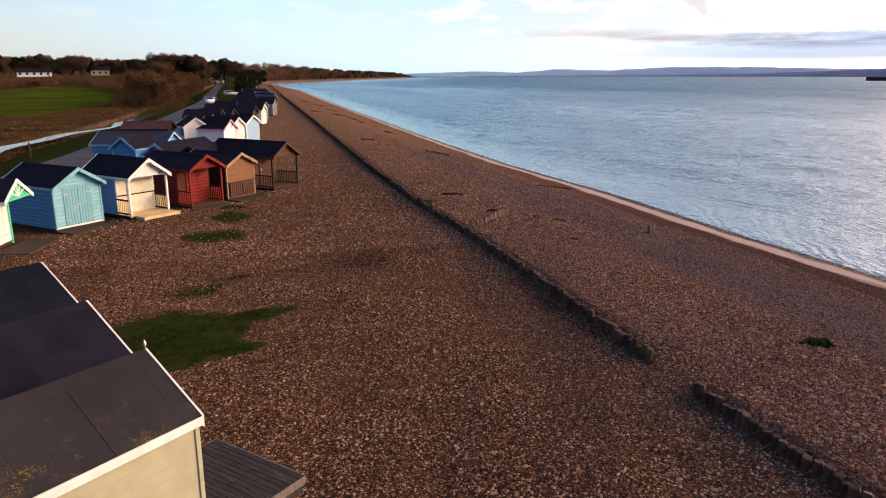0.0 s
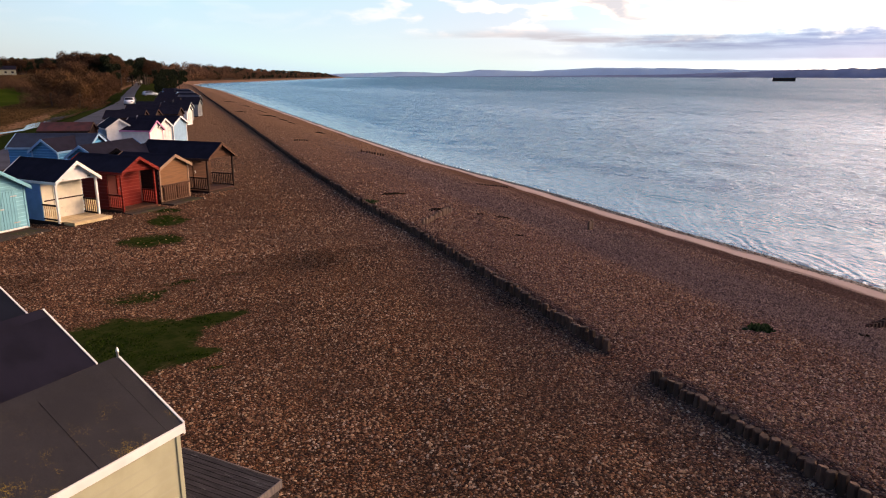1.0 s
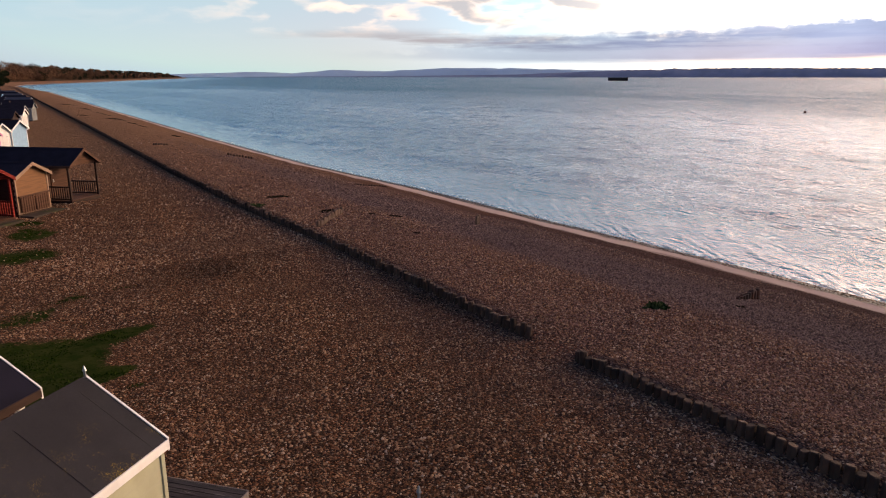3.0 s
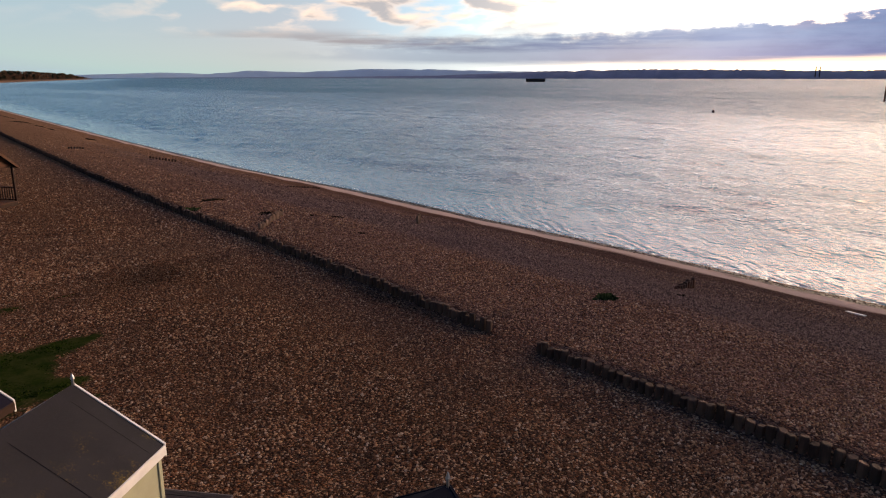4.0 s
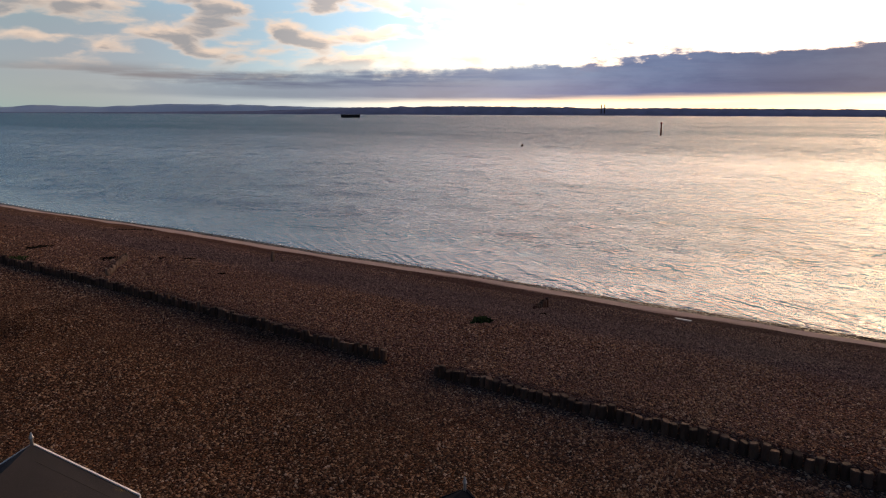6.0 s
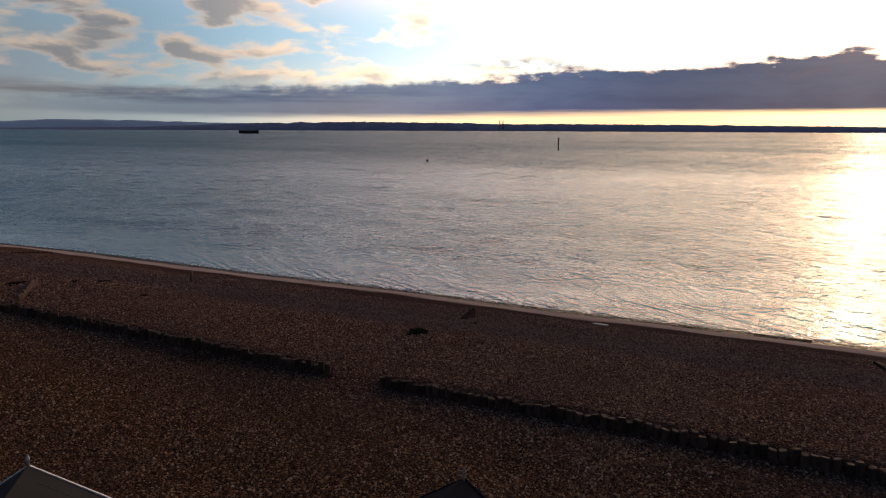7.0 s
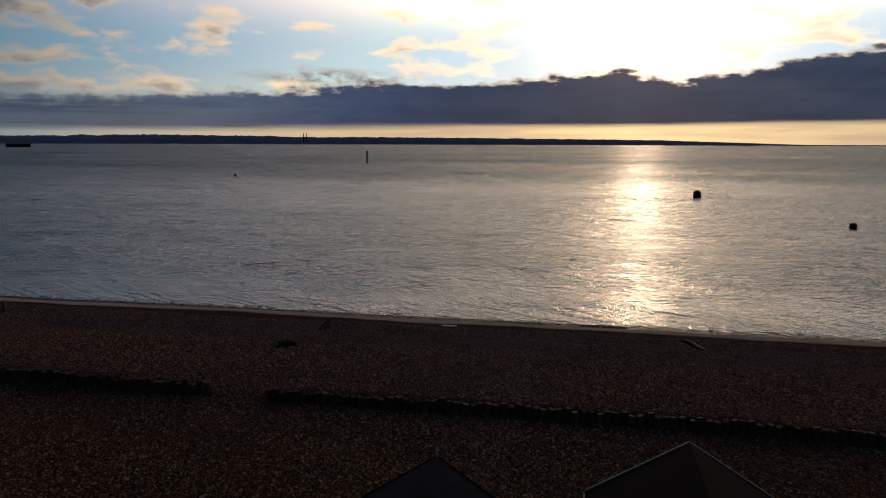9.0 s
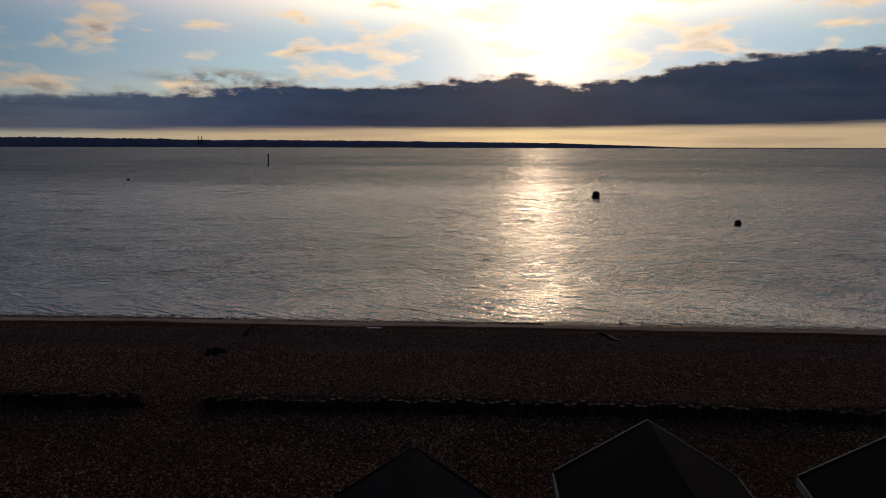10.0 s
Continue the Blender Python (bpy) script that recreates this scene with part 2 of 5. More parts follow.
DARK_WOOD = surface("dark_stained_wood", (0.045, 0.025, 0.019), (0.028, 0.016, 0.013), 0.6, 4, (1, 1, 4), 0.3, 0.003, 30, spec=0.08)
PALE_WOOD = surface("pale_new_timber", (0.58, 0.44, 0.25), (0.46, 0.33, 0.18), 0.65, 3, (1, 0.3, 1), 0.3, 0.003, 30, vary=0.2)
GREY_WOOD = surface("weathered_grey_timber", (0.026, 0.022, 0.022), (0.050, 0.043, 0.043), 0.8, 3, (1.2, 9, 1), 0.5, 0.005, 20, (0.11, 0.10, 0.098), 0.58, vary=0.3, spec=0.05)
POST_WOOD = surface("sodden_post_timber", (0.098, 0.058, 0.042), (0.045, 0.029, 0.022), 0.85, 5, (1, 1, 0.3), 0.8, 0.012, 34, (0.075, 0.072, 0.046), 0.64, vary=0.6, spec=0.1)
DARK_FELT = surface("dark_roof_felt", (0.0135, 0.0125, 0.022), (0.0085, 0.008, 0.014), 0.9, 2, (1, 1, 1), 0.4, 0.002, 120, vary=0.2, spec=0.06)
BLUE_FELT = surface("slate_blue_felt", (0.032, 0.040, 0.060), (0.022, 0.028, 0.042), 0.7, 2, (1, 1, 1), 0.4, 0.002, 120, vary=0.2)
NAVY_FELT = surface("navy_roof_felt", (0.010, 0.012, 0.020), (0.006, 0.008, 0.013), 0.9, 2, (1, 1, 1), 0.4, 0.002, 120, vary=0.2, spec=0.03)
BLACK_FELT = surface("black_roof_felt", (0.0065, 0.006, 0.009), (0.004, 0.004, 0.006), 0.9, 2, (1, 1, 1), 0.4, 0.002, 120, vary=0.2, spec=0.03)
MAROON = surface("maroon_roof_felt", (0.09, 0.025, 0.022), (0.05, 0.018, 0.016), 0.75, 2, (1, 1, 1), 0.4, 0.002, 120)
CONCRETE = surface("damp_concrete", (0.066, 0.048, 0.038), (0.038, 0.029, 0.024), 0.85, 1.5, (1, 1, 1), 0.6, 0.006, 40, (0.045, 0.045, 0.022), 0.52, spec=0.05)
METAL = surface("galvanised_metal", (0.45, 0.45, 0.45), (0.3, 0.3, 0.3), 0.4, 8, metal=0.9)
DARK_METAL = surface("dark_iron", (0.03, 0.03, 0.032), (0.05, 0.028, 0.02), 0.6, 8, metal=0.5)
RUST = surface("rusty_steel", (0.10, 0.035, 0.02), (0.05, 0.03, 0.025), 0.8, 3, bump=0.5)
ASPHALT = surface("worn_asphalt", (0.075, 0.072, 0.085), (0.05, 0.05, 0.058), 0.9, 0.4, (1, 1, 1), 0.5, 0.006, 60, (0.10, 0.095, 0.10), 0.6, spec=0.05)
DARK_INSIDE = surface("dark_window_recess", (0.012, 0.010, 0.012), None, 0.35)
BARK = surface("winter_bark", (0.060, 0.042, 0.030), (0.035, 0.026, 0.02), 0.9, 3, bump=0.6, depth=0.03)
TYRE = surface("tyre_rubber", (0.015, 0.015, 0.016), None, 0.8)
CAR_WHITE = surface("white_car_lacquer", (0.72, 0.73, 0.74), (0.66, 0.67, 0.68), 0.25, 2, bump=0.0)
CAR_SILVER = surface("silver_car_lacquer", (0.45, 0.50, 0.56), (0.40, 0.44, 0.5), 0.25, 2, bump=0.0)
RED_PLASTIC = surface("faded_red_plastic", (0.22, 0.03, 0.03), (0.12, 0.02, 0.02), 0.5, 3)


def lichen_felt():
    """Grey mineral felt with specks of yellow lichen."""
    m = bpy.data.materials.new("mineral_felt_with_lichen")
    m.use_nodes = True
    q = Net(m.node_tree)
    pos = q.n("TexCoord").outputs["Object"]
    broad, grain = q.noise(pos, 1.3, 5, 0.6), q.noise(pos, 150.0, 3, 0.6)
    tone = q.mix(q.step(broad, 0.35, 0.65), (0.022, 0.0205, 0.023), (0.0145, 0.0135, 0.0160))
    tone = q.mix(q.step(grain, 0.45, 0.7, 0.0, 0.5), tone, (0.040, 0.037, 0.041))
    low = q.n("SeparateXYZ", None, Vector=pos).outputs[2]
    where = q.math("MULTIPLY", q.step(q.noise(pos, 2.3, 4, 0.7), 0.50, 0.72), q.step(low, 2.18, 2.55, 1.0, 0.05))
    specks = q.math("MULTIPLY", q.step(q.noise(pos, 46.0, 5, 0.8), 0.50, 0.60), where)
    tone = q.mix(specks, tone, q.mix(q.noise(pos, 9.0), (0.15, 0.11, 0.02), (0.34, 0.22, 0.02)))
    relief = q.n("Bump", None, Strength=0.5, Distance=0.003, Height=grain)
    q.n("OutputMaterial", None, Surface=q.n("BsdfPrincipled", None, Base_Color=tone, Roughness=0.9, Normal=relief, Specular_IOR_Level=0.15))
    return m


STAKE_WOOD = surface("bleached_stake_timber", (0.20, 0.125, 0.085), (0.11, 0.066, 0.046), 0.8, 5, (1, 1, 0.3), 0.6, 0.008, 34)
LICHEN_FELT = lichen_felt()


def leafy(name, tones, rough=0.8):
    """Foliage, twigs and grass: the colour changes from clump to clump."""
    m = bpy.data.materials.new(name)
    m.use_nodes = True
    q = Net(m.node_tree)
    rnd = q.n("NewGeometry").outputs["Random Per Island"]
    pos = q.n("TexCoord").outputs["Object"]
    broad = q.noise(pos, 0.35, 3)
    own = q.n("ObjectInfo").outputs["Random"]
    f = q.math("ADD", q.math("MULTIPLY", rnd, 0.5), q.math("MULTIPLY", q.math("ADD", broad, own), 0.25))
    tone = q.mix(q.step(f, 0.25, 0.5), tones[0], tones[1])
    tone = q.mix(q.step(f, 0.5, 0.78), tone, tones[2])
    q.n("OutputMaterial", None, Surface=q.n("BsdfPrincipled", None, Base_Color=tone, Roughness=rough, Specular_IOR_Level=0.0))
    return m


TWIGS = leafy("bare_brown_twigs", ((0.0446, 0.0230, 0.0151), (0.0792, 0.0418, 0.0245), (0.1260, 0.0706, 0.0389)))
# twigs of the far wood, with haze and sun lightened into the colour
FAR_TWIGS = leafy("light_tinted_far_wood", ((0.080, 0.044, 0.030), (0.125, 0.066, 0.042), (0.19, 0.105, 0.058)))
RUSSET = leafy("russet_winter_leaves", ((0.055, 0.028, 0.016), (0.090, 0.047, 0.023), (0.13, 0.072, 0.034)))
EVERGREEN = leafy("dark_evergreen_needles", ((0.012, 0.016, 0.010), (0.020, 0.026, 0.014), (0.032, 0.036, 0.018)))
TURF = leafy("short_turf", ((0.009, 0.021, 0.003), (0.017, 0.036, 0.005), (0.036, 0.048, 0.011)))
REEDS = leafy("dry_reeds", ((0.0490, 0.0287, 0.0126), (0.0840, 0.0504, 0.0217), (0.1350, 0.0840, 0.0390)))
WEED = leafy("dark_seaweed_wrack", ((0.016, 0.012, 0.009), (0.028, 0.02, 0.013), (0.04, 0.032, 0.02)))
KALE = leafy("sea_kale_leaves", ((0.016, 0.028, 0.010), (0.034, 0.056, 0.020), (0.070, 0.092, 0.038)))


def shingle_material():
    """Flint shingle on the beach, with a pale sand strip at the water, turf, reeds and pasture inland."""
    m = bpy.data.materials.new("flint_shingle_and_grassland")
    m.use_nodes = True
    q = Net(m.node_tree)
    pos = q.n("TexCoord").outputs["Object"]
    wob = q.n("TexNoise", None, Vector=pos, Scale=9.0, Detail=2.0).outputs["Color"]
    bent = q.n("VectorMath", {"operation": "MULTIPLY_ADD"}, i0=wob, i1=(0.05, 0.05, 0.05), i2=pos).outputs[0]
    big = q.n("TexVoronoi", {"feature": "F1"}, Vector=bent, Scale=21.0, Randomness=1.0)
    small = q.n("TexVoronoi", {"feature": "F1"}, Vector=bent, Scale=52.0, Randomness=1.0)
    patch = q.noise(pos, 0.22, 5, 0.6)
    patch2 = q.noise(pos, 1.3, 4, 0.6)
    pick = q.n("SeparateColor", None, Color=big.outputs["Color"]).outputs
    pick2 = q.n("SeparateColor", None, Color=small.outputs["Color"]).outputs

    def stones(p):
        c = q.mix(q.step(p[0], 0.10, 0.65), (0.027, 0.011, 0.007), (0.213, 0.082, 0.038))
        c = q.mix(q.step(p[1], 0.68, 0.86), c, (0.410, 0.226, 0.127))
        c = q.mix(q.step(p[2], 0.86, 0.95), c, (0.49, 0.35, 0.245))
        return q.mix(q.step(p[2], 0.0, 0.26, 1.0, 0.0), c, (0.028, 0.020, 0.020))

    tone = q.mix(q.step(patch2, 0.42, 0.6, 0.15, 0.45), stones(pick), stones(pick2))
    gap = q.math("MULTIPLY", q.step(big.outputs["Distance"], 0.30, 0.60), 0.85)
    tone = q.mix(gap, tone, (0.030, 0.019, 0.013))
    tone = q.mix(q.step(patch, 0.40, 0.66, 0.0, 0.28), tone, (0.100, 0.046, 0.025))
    grain0 = q.noise(pos, 1.2, 6, 0.7)
    u = q.n("Attribute", {"attribute_name": "seaward"}).outputs["Fac"]
    along = q.noise(q.scaled(pos, 0.5, 0.04, 1), 1.0, 5, 0.6)
    band = q.math("ADD", u, q.math("MULTIPLY", q.math("SUBTRACT", along, 0.5), 2.6))
    # purple-grey flints along the crest of the beach
    mauve = q.math("MULTIPLY", q.math("MULTIPLY", q.step(u, -4.0, 3.0), q.step(patch, 0.30, 0.62, 0.45, 1.0)), 0.36)
    tone = q.mix(mauve, tone, q.mix(q.step(pick[1], 0.15, 0.85), (0.049, 0.026, 0.033), (0.361, 0.213, 0.201)))
    # greyer, finer stone down the face of the beach, tide marks and the sand strip
    low = q.math("MULTIPLY", q.math("MULTIPLY", q.step(band, 3.8, 6.0), q.step(band, 9.0, 11.5, 1.0, 0.45)), 0.68)
    tone = q.mix(low, tone, q.mix(q.step(pick2[0], 0.2, 0.8), (0.041, 0.028, 0.034), (0.168, 0.121, 0.123)))
    tone = q.mix(q.math("MULTIPLY", q.math("MULTIPLY", q.step(band, 12.0, 12.8), q.step(band, 14.4, 15.2, 1.0, 0.0)), 0.6), tone, (0.060, 0.026, 0.019))
    mark = q.math("MULTIPLY", q.step(q.noise(q.scaled(pos, 0.9, 0.03, 1, (5, 0, 0)), 1.0, 4, 0.55), 0.50, 0.60), q.step(band, 8.0, 10.0))
    tone = q.mix(q.math("MULTIPLY", mark, 0.55), tone, (0.060, 0.040, 0.036))
    edge = q.math("ADD", u, q.math("MULTIPLY", q.math("SUBTRACT", q.noise(q.scaled(pos, 0.7, 0.22, 1), 1.0, 6, 0.65), 0.5), 2.0))
    sand = q.math("MULTIPLY", q.step(edge, 14.5, 15.4), q.step(edge, 15.9, 16.45, 1.0, 0.0))
    tone = q.mix(sand, tone, q.mix(q.noise(pos, 5.0, 4), (0.37, 0.275, 0.235), (0.48, 0.365, 0.315)))
    # darker in the damp patches and in the strip along the posts
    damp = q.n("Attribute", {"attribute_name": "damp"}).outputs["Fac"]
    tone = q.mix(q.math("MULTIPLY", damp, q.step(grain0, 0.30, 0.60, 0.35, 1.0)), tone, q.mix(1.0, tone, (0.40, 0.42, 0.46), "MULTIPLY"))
    wet = q.step(edge, 16.1, 16.4)
    tone = q.mix(wet, tone, (0.030, 0.020, 0.016))
    grain = grain0
    tufts = q.noise(pos, 7.0, 4, 0.7)

    def cover(name, a, b, scale):
        nonlocal tone
        k = q.n("Attribute", {"attribute_name": name}).outputs["Fac"]
        k = q.math("ADD", k, q.math("MULTIPLY", q.math("SUBTRACT", grain, 0.5), 1.9))
        k = q.step(q.math("ADD", k, q.math("MULTIPLY", q.math("SUBTRACT", tufts, 0.5), 0.8)), 0.40, 0.80)
        tone = q.mix(k, tone, q.mix(q.step(q.noise(pos, scale, 6, 0.65), 0.35, 0.65), a, b))
        return k

    # far shingle lightened in colour, as sunlit stone tops seen at a low angle
    pale = q.n("Attribute", {"attribute_name": "pale"}).outputs["Fac"]
    sunlit_tone = q.mix(q.step(q.noise(pos, 3.0, 6, 0.7), 0.3, 0.7), (0.135, 0.070, 0.041), (0.260, 0.152, 0.092))
    tone = q.mix(q.math("MULTIPLY", pale, q.step(edge, 13.9, 14.6, 0.82, 0.0)), tone, sunlit_tone)
    k1 = cover("reed", (0.034, 0.020, 0.009), (0.098, 0.054, 0.022), 0.16)
    k2 = cover("field", (0.026, 0.044, 0.005), (0.046, 0.060, 0.009), 0.05)
    k3 = cover("turf", (0.011, 0.020, 0.004), (0.026, 0.030, 0.009), 3.0)
    k4 = cover("soil", (0.045, 0.030, 0.020), (0.075, 0.050, 0.034), 2.0)
    soft = q.math("MAXIMUM", q.math("MAXIMUM", k1, k2), k3)
    height = q.math("SUBTRACT", q.math("MULTIPLY", big.outputs["Distance"], -0.7), q.math("MULTIPLY", small.outputs["Distance"], 0.3))
    stony = q.math("MULTIPLY", q.math("SUBTRACT", 1.0, soft), q.step(edge, 14.3, 15.0, 1.0, 0.12))
    relief = q.n("Bump", None, Strength=q.math("MULTIPLY_ADD", stony, 0.88, 0.12), Distance=0.07, Height=height)
    lumps = q.n("Bump", None, Strength=q.math("MULTIPLY", stony, 0.75), Distance=0.14, Height=q.noise(pos, 4.2, 3, 0.55, 0.4), Normal=relief)
    swell = q.n("Bump", None, Strength=0.5, Distance=0.12, Height=patch2, Normal=lumps)
    rough = q.math("MULTIPLY_ADD", wet, -0.2, 0.75)
    q.n("OutputMaterial", None, Surface=q.n("BsdfPrincipled", None, Base_Color=tone, Roughness=rough, Diffuse_Roughness=0.3, Normal=swell, Specular_IOR_Level=q.math("MULTIPLY", wet, 0.16)))
    return m


def water_material(name, deep, calm=1.0, glaze=0.22, still=False):
    """Wind-rippled water: calmer and glossier inshore, rougher out where the wind reaches it."""
    m = bpy.data.materials.new(name)
    m.use_nodes = True
    q = Net(m.node_tree)
    pos = q.n("TexCoord").outputs["Object"]
    gust = q.noise(q.scaled(pos, 0.020, 0.006, 1), 1.0, 4, 0.6)
    cats = q.noise(q.scaled(pos, 0.11, 0.035, 1, (3, 9, 0)), 1.0, 4, 0.6)
    warp = q.n("VectorMath", {"operation": "MULTIPLY_ADD"}, i0=q.n("TexNoise", None, Vector=pos, Scale=0.10, Detail=2.0).outputs["Color"], i1=(3.0, 3.0, 0), i2=pos).outputs[0]
    turn = q.n("Mapping", None, Vector=warp, Rotation=(0, 0, radians(-14)), Scale=(1.0, 0.55, 1)).outputs[0]
    cross = q.n("Mapping", None, Vector=warp, Rotation=(0, 0, radians(28)), Scale=(1.0, 0.62, 1)).outputs[0]
    chop, chop2 = q.noise(turn, 3.6, 3, 0.55), q.noise(cross, 2.1, 2, 0.5)
    ripple = q.noise(turn, 8.0, 2, 0.5)
    wide, wider = q.noise(turn, 0.6, 2, 0.5), q.noise(cross, 0.16, 2, 0.5)
    slow = q.math("ADD", q.math("MULTIPLY", wide, 0.085), q.math("MULTIPLY", wider, 0.12))
    fast = q.math("ADD", q.math("MULTIPLY_ADD", chop2, 0.15, slow), q.math("ADD", q.math("MULTIPLY", chop, 0.135), q.math("MULTIPLY", ripple, 0.034)))
    wind = q.math("MULTIPLY", q.step(q.math("ADD", q.math("MULTIPLY", gust, 0.5), q.math("MULTIPLY", cats, 0.5)), 0.36, 0.64, 0.65, 1.3), calm)
    if still:
        rough = glaze
    else:
        # low swells that bend round until they run along the beach
        off = q.n("Attribute", {"attribute_name": "offshore"}).outputs["Fac"]
        offshore, distant = q.step(off, 0.5, 16.0), q.step(off, 30.0, 260.0)
        part_way = q.n("SeparateXYZ", None, Vector=pos).outputs[1]
        bend = q.math("MULTIPLY_ADD", q.math("POWER", 2.718, q.math("MULTIPLY", off, -0.40)), -4.0, off)
        crest = q.n("CombineXYZ", None, X=q.math("ADD", q.math("SUBTRACT", part_way, bend), q.math("MULTIPLY", q.noise(pos, 0.35, 2), 2.4)), Y=q.math("MULTIPLY", off, 0.11)).outputs[0]
        swash = q.math("ADD", q.noise(crest, 0.95, 1, 0.4), q.math("MULTIPLY", q.noise(crest, 2.1, 1, 0.4), 0.35))
        fast = q.math("MULTIPLY_ADD", swash, q.step(off, 2.0, 13.0, 0.12, 0.0), q.math("MULTIPLY", fast, q.math("MULTIPLY_ADD", offshore, 0.55, 0.45)))
        fast = q.math("MULTIPLY_ADD", q.noise(turn, 1.1, 1, 0.5), q.step(off, 10.0, 45.0, 0.0, 0.22), fast)
        fast = q.math("MULTIPLY_ADD", q.noise(cross, 0.5, 1, 0.5), q.step(off, 30.0, 110.0, 0.0, 0.50), fast)
        fast = q.math("MULTIPLY_ADD", q.noise(turn, 0.2, 1, 0.5), q.step(off, 90.0, 300.0, 0.0, 1.1), fast)
        glint = q.step(q.math("ADD", q.math("MULTIPLY", q.noise(cross, 4.6, 2, 0.6), 0.55), q.math("MULTIPLY", q.noise(turn, 1.7, 2, 0.6), 0.45)), 0.40, 0.60, 0.55, 1.6)
        rough = q.math("MULTIPLY", q.math("MULTIPLY", glint, q.math("MULTIPLY_ADD", distant, glaze * 1.6, q.math("MULTIPLY_ADD", offshore, glaze * 0.6, glaze * 0.5))), q.step(gust, 0.35, 0.65, 0.85, 1.15))
    bump = q.n("Bump", None, Strength=1.0, Distance=wind, Height=fast)
    q.n("OutputMaterial", None, Surface=q.n("BsdfPrincipled", None, Base_Color=deep, Roughness=rough, IOR=1.36, Normal=bump))
    return m


GROUND = shingle_material()
SEA = water_material("sea_water", (0.001, 0.125, 0.195), 1.25, 0.20)
BROOK = water_material("still_stream_water", (0.05, 0.06, 0.06), 0.10, 0.08, True)


# ---- small tools ----
def finish(bm, name, material, smooth=False):
    bmesh.ops.recalc_face_normals(bm, faces=bm.faces)
    me = bpy.data.meshes.new(name)
    bm.to_mesh(me)
    bm.free()
    me.materials.append(material)
    if smooth:
        for p in me.polygons:
            p.use_smooth = True
    return me


def part(name, bm, material, parent, label="", smooth=False):
    ob = new(name, finish(bm, name, material, smooth) if isinstance(bm, bmesh.types.BMesh) else bm)
    ob.parent = parent
    return tagged(ob, label)


def thing(name, m, label, category, group="", kind=""):
    ob = new(name)
    ob.empty_display_size = 0.2
    ob.matrix_world = m
    return tagged(ob, label, category, group, kind)


def box(bm, x0, x1, y0, y1, z0, z1, bevel=0.0):
    vs = [bm.verts.new((x, y, z)) for x in (x0, x1) for y in (y0, y1) for z in (z0, z1)]
    fs = [bm.faces.new([vs[i] for i in q]) for q in ((0, 1, 3, 2), (4, 6, 7, 5), (0, 4, 5, 1), (2, 3, 7, 6), (0, 2, 6, 4), (1, 5, 7, 3))]
    if bevel:
        bmesh.ops.bevel(bm, geom=list({e for f in fs for e in f.edges}), offset=bevel, segments=1, affect="EDGES")
    return bm


def boxed(x0, x1, y0, y1, z0, z1, bevel=0.006):
    return box(bmesh.new(), x0, x1, y0, y1, z0, z1, bevel)


def slab(bm, profile, way, thick):
    """A polygon of corner points pushed along way by thick."""
    way = Vector(way) * thick
    a = [bm.verts.new(p) for p in profile]
    b = [bm.verts.new(Vector(p) + way) for p in profile]
    bm.faces.new(a), bm.faces.new(b[::-1])
    for i in range(len(a)):
        j = (i + 1) % len(a)
        bm.faces.new((a[i], b[i], b[j], a[j]))
    return bm


def tube(bm, points, radii, sides=8):
    """A round tapered rod through points."""
    rings = []
    for i, p in enumerate(points):
        p = Vector(p)
        ahead = (Vector(points[min(i + 1, len(points) - 1)]) - Vector(points[max(i - 1, 0)])).normalized()
        side = ahead.cross((0.31, 0.2, 0.93) if abs(ahead.z) < 0.9 else (1, 0, 0)).normalized()
        up = side.cross(ahead)
        rings.append([bm.verts.new(p + (side * math.cos(a) + up * math.sin(a)) * radii[i]) for a in (2 * math.pi * k / sides for k in range(sides))])
    for r, s in zip(rings, rings[1:]):
        for k in range(sides):
            bm.faces.new((r[k], r[(k + 1) % sides], s[(k + 1) % sides], s[k]))
    bm.faces.new(rings[0][::-1]), bm.faces.new(rings[-1])
    return bm


def mesh_of(name, verts, faces, material):
    me = bpy.data.meshes.new(name)
    me.from_pydata([tuple(v) for v in verts], [], faces)
    me.update()
    me.materials.append(material)
    return me


def line(points, v):
    """A smooth value along a list of (place, value)."""
    a, b = zip(*points)
    return np.interp(v, a, b)


# ---- plan of the shore ----
FENCE = [(-400, 10.5), (-60, 9.0), (0, 8.2), (5, 7.95), (12, 7.6), (17, 7.5), (25, 7.2), (31, 6.75), (46, 6.3), (92, 6.0), (210, 4.8), (414, 3.5), (640, -8), (760, 2), (900, 45), (1500, 215), (2500, 520), (2600, 440), (2750, -1200), (4800, -3500)]
SLOPE = [(-5000, 0), (-2.2, 0), (-0.3, 0.11), (0, 0.11), (0.03, 0.33), (1.5, 0.29), (4.0, 0.12), (6.5, -0.18), (9.0, -0.80), (10.2, -1.02), (12.5, -1.35), (15, -1.88), (17.2, -2.2), (21, -3.0), (40, -6), (300, -9), (4000, -9)]
RAMP = [(-5000, 0), (-1.6, 0), (0.0, 0.12), (1.6, 0.24)] + SLOPE[6:]
REACH = [(-400, 17.4), (45, 17.2), (62, 15.7), (92, 15.1), (5000, 15.1)]   # from the posts to the water
STREAM = [(-100, -34), (40, -29), (73, -25.4), (90, -24.2), (107, -22.3), (125, -20.6), (150, -19.8), (176, -18.6), (210, -22), (300, -40)]
ROAD = [(-60, -13.5), (40, -14.6), (60, -13.4), (105, -12.9), (156, -13.2), (190, -13.8), (227, -16.5), (300, -20.0), (420, -24.5), (520, -27.5), (700, -33)]
SEA_LEVEL = -2.2


def brook(y):
    """The winding middle line of the stream."""
    return line(STREAM, y) + 0.7 * np.sin(np.asarray(y) * 0.13) + 0.4 * np.sin(np.asarray(y) * 0.31)


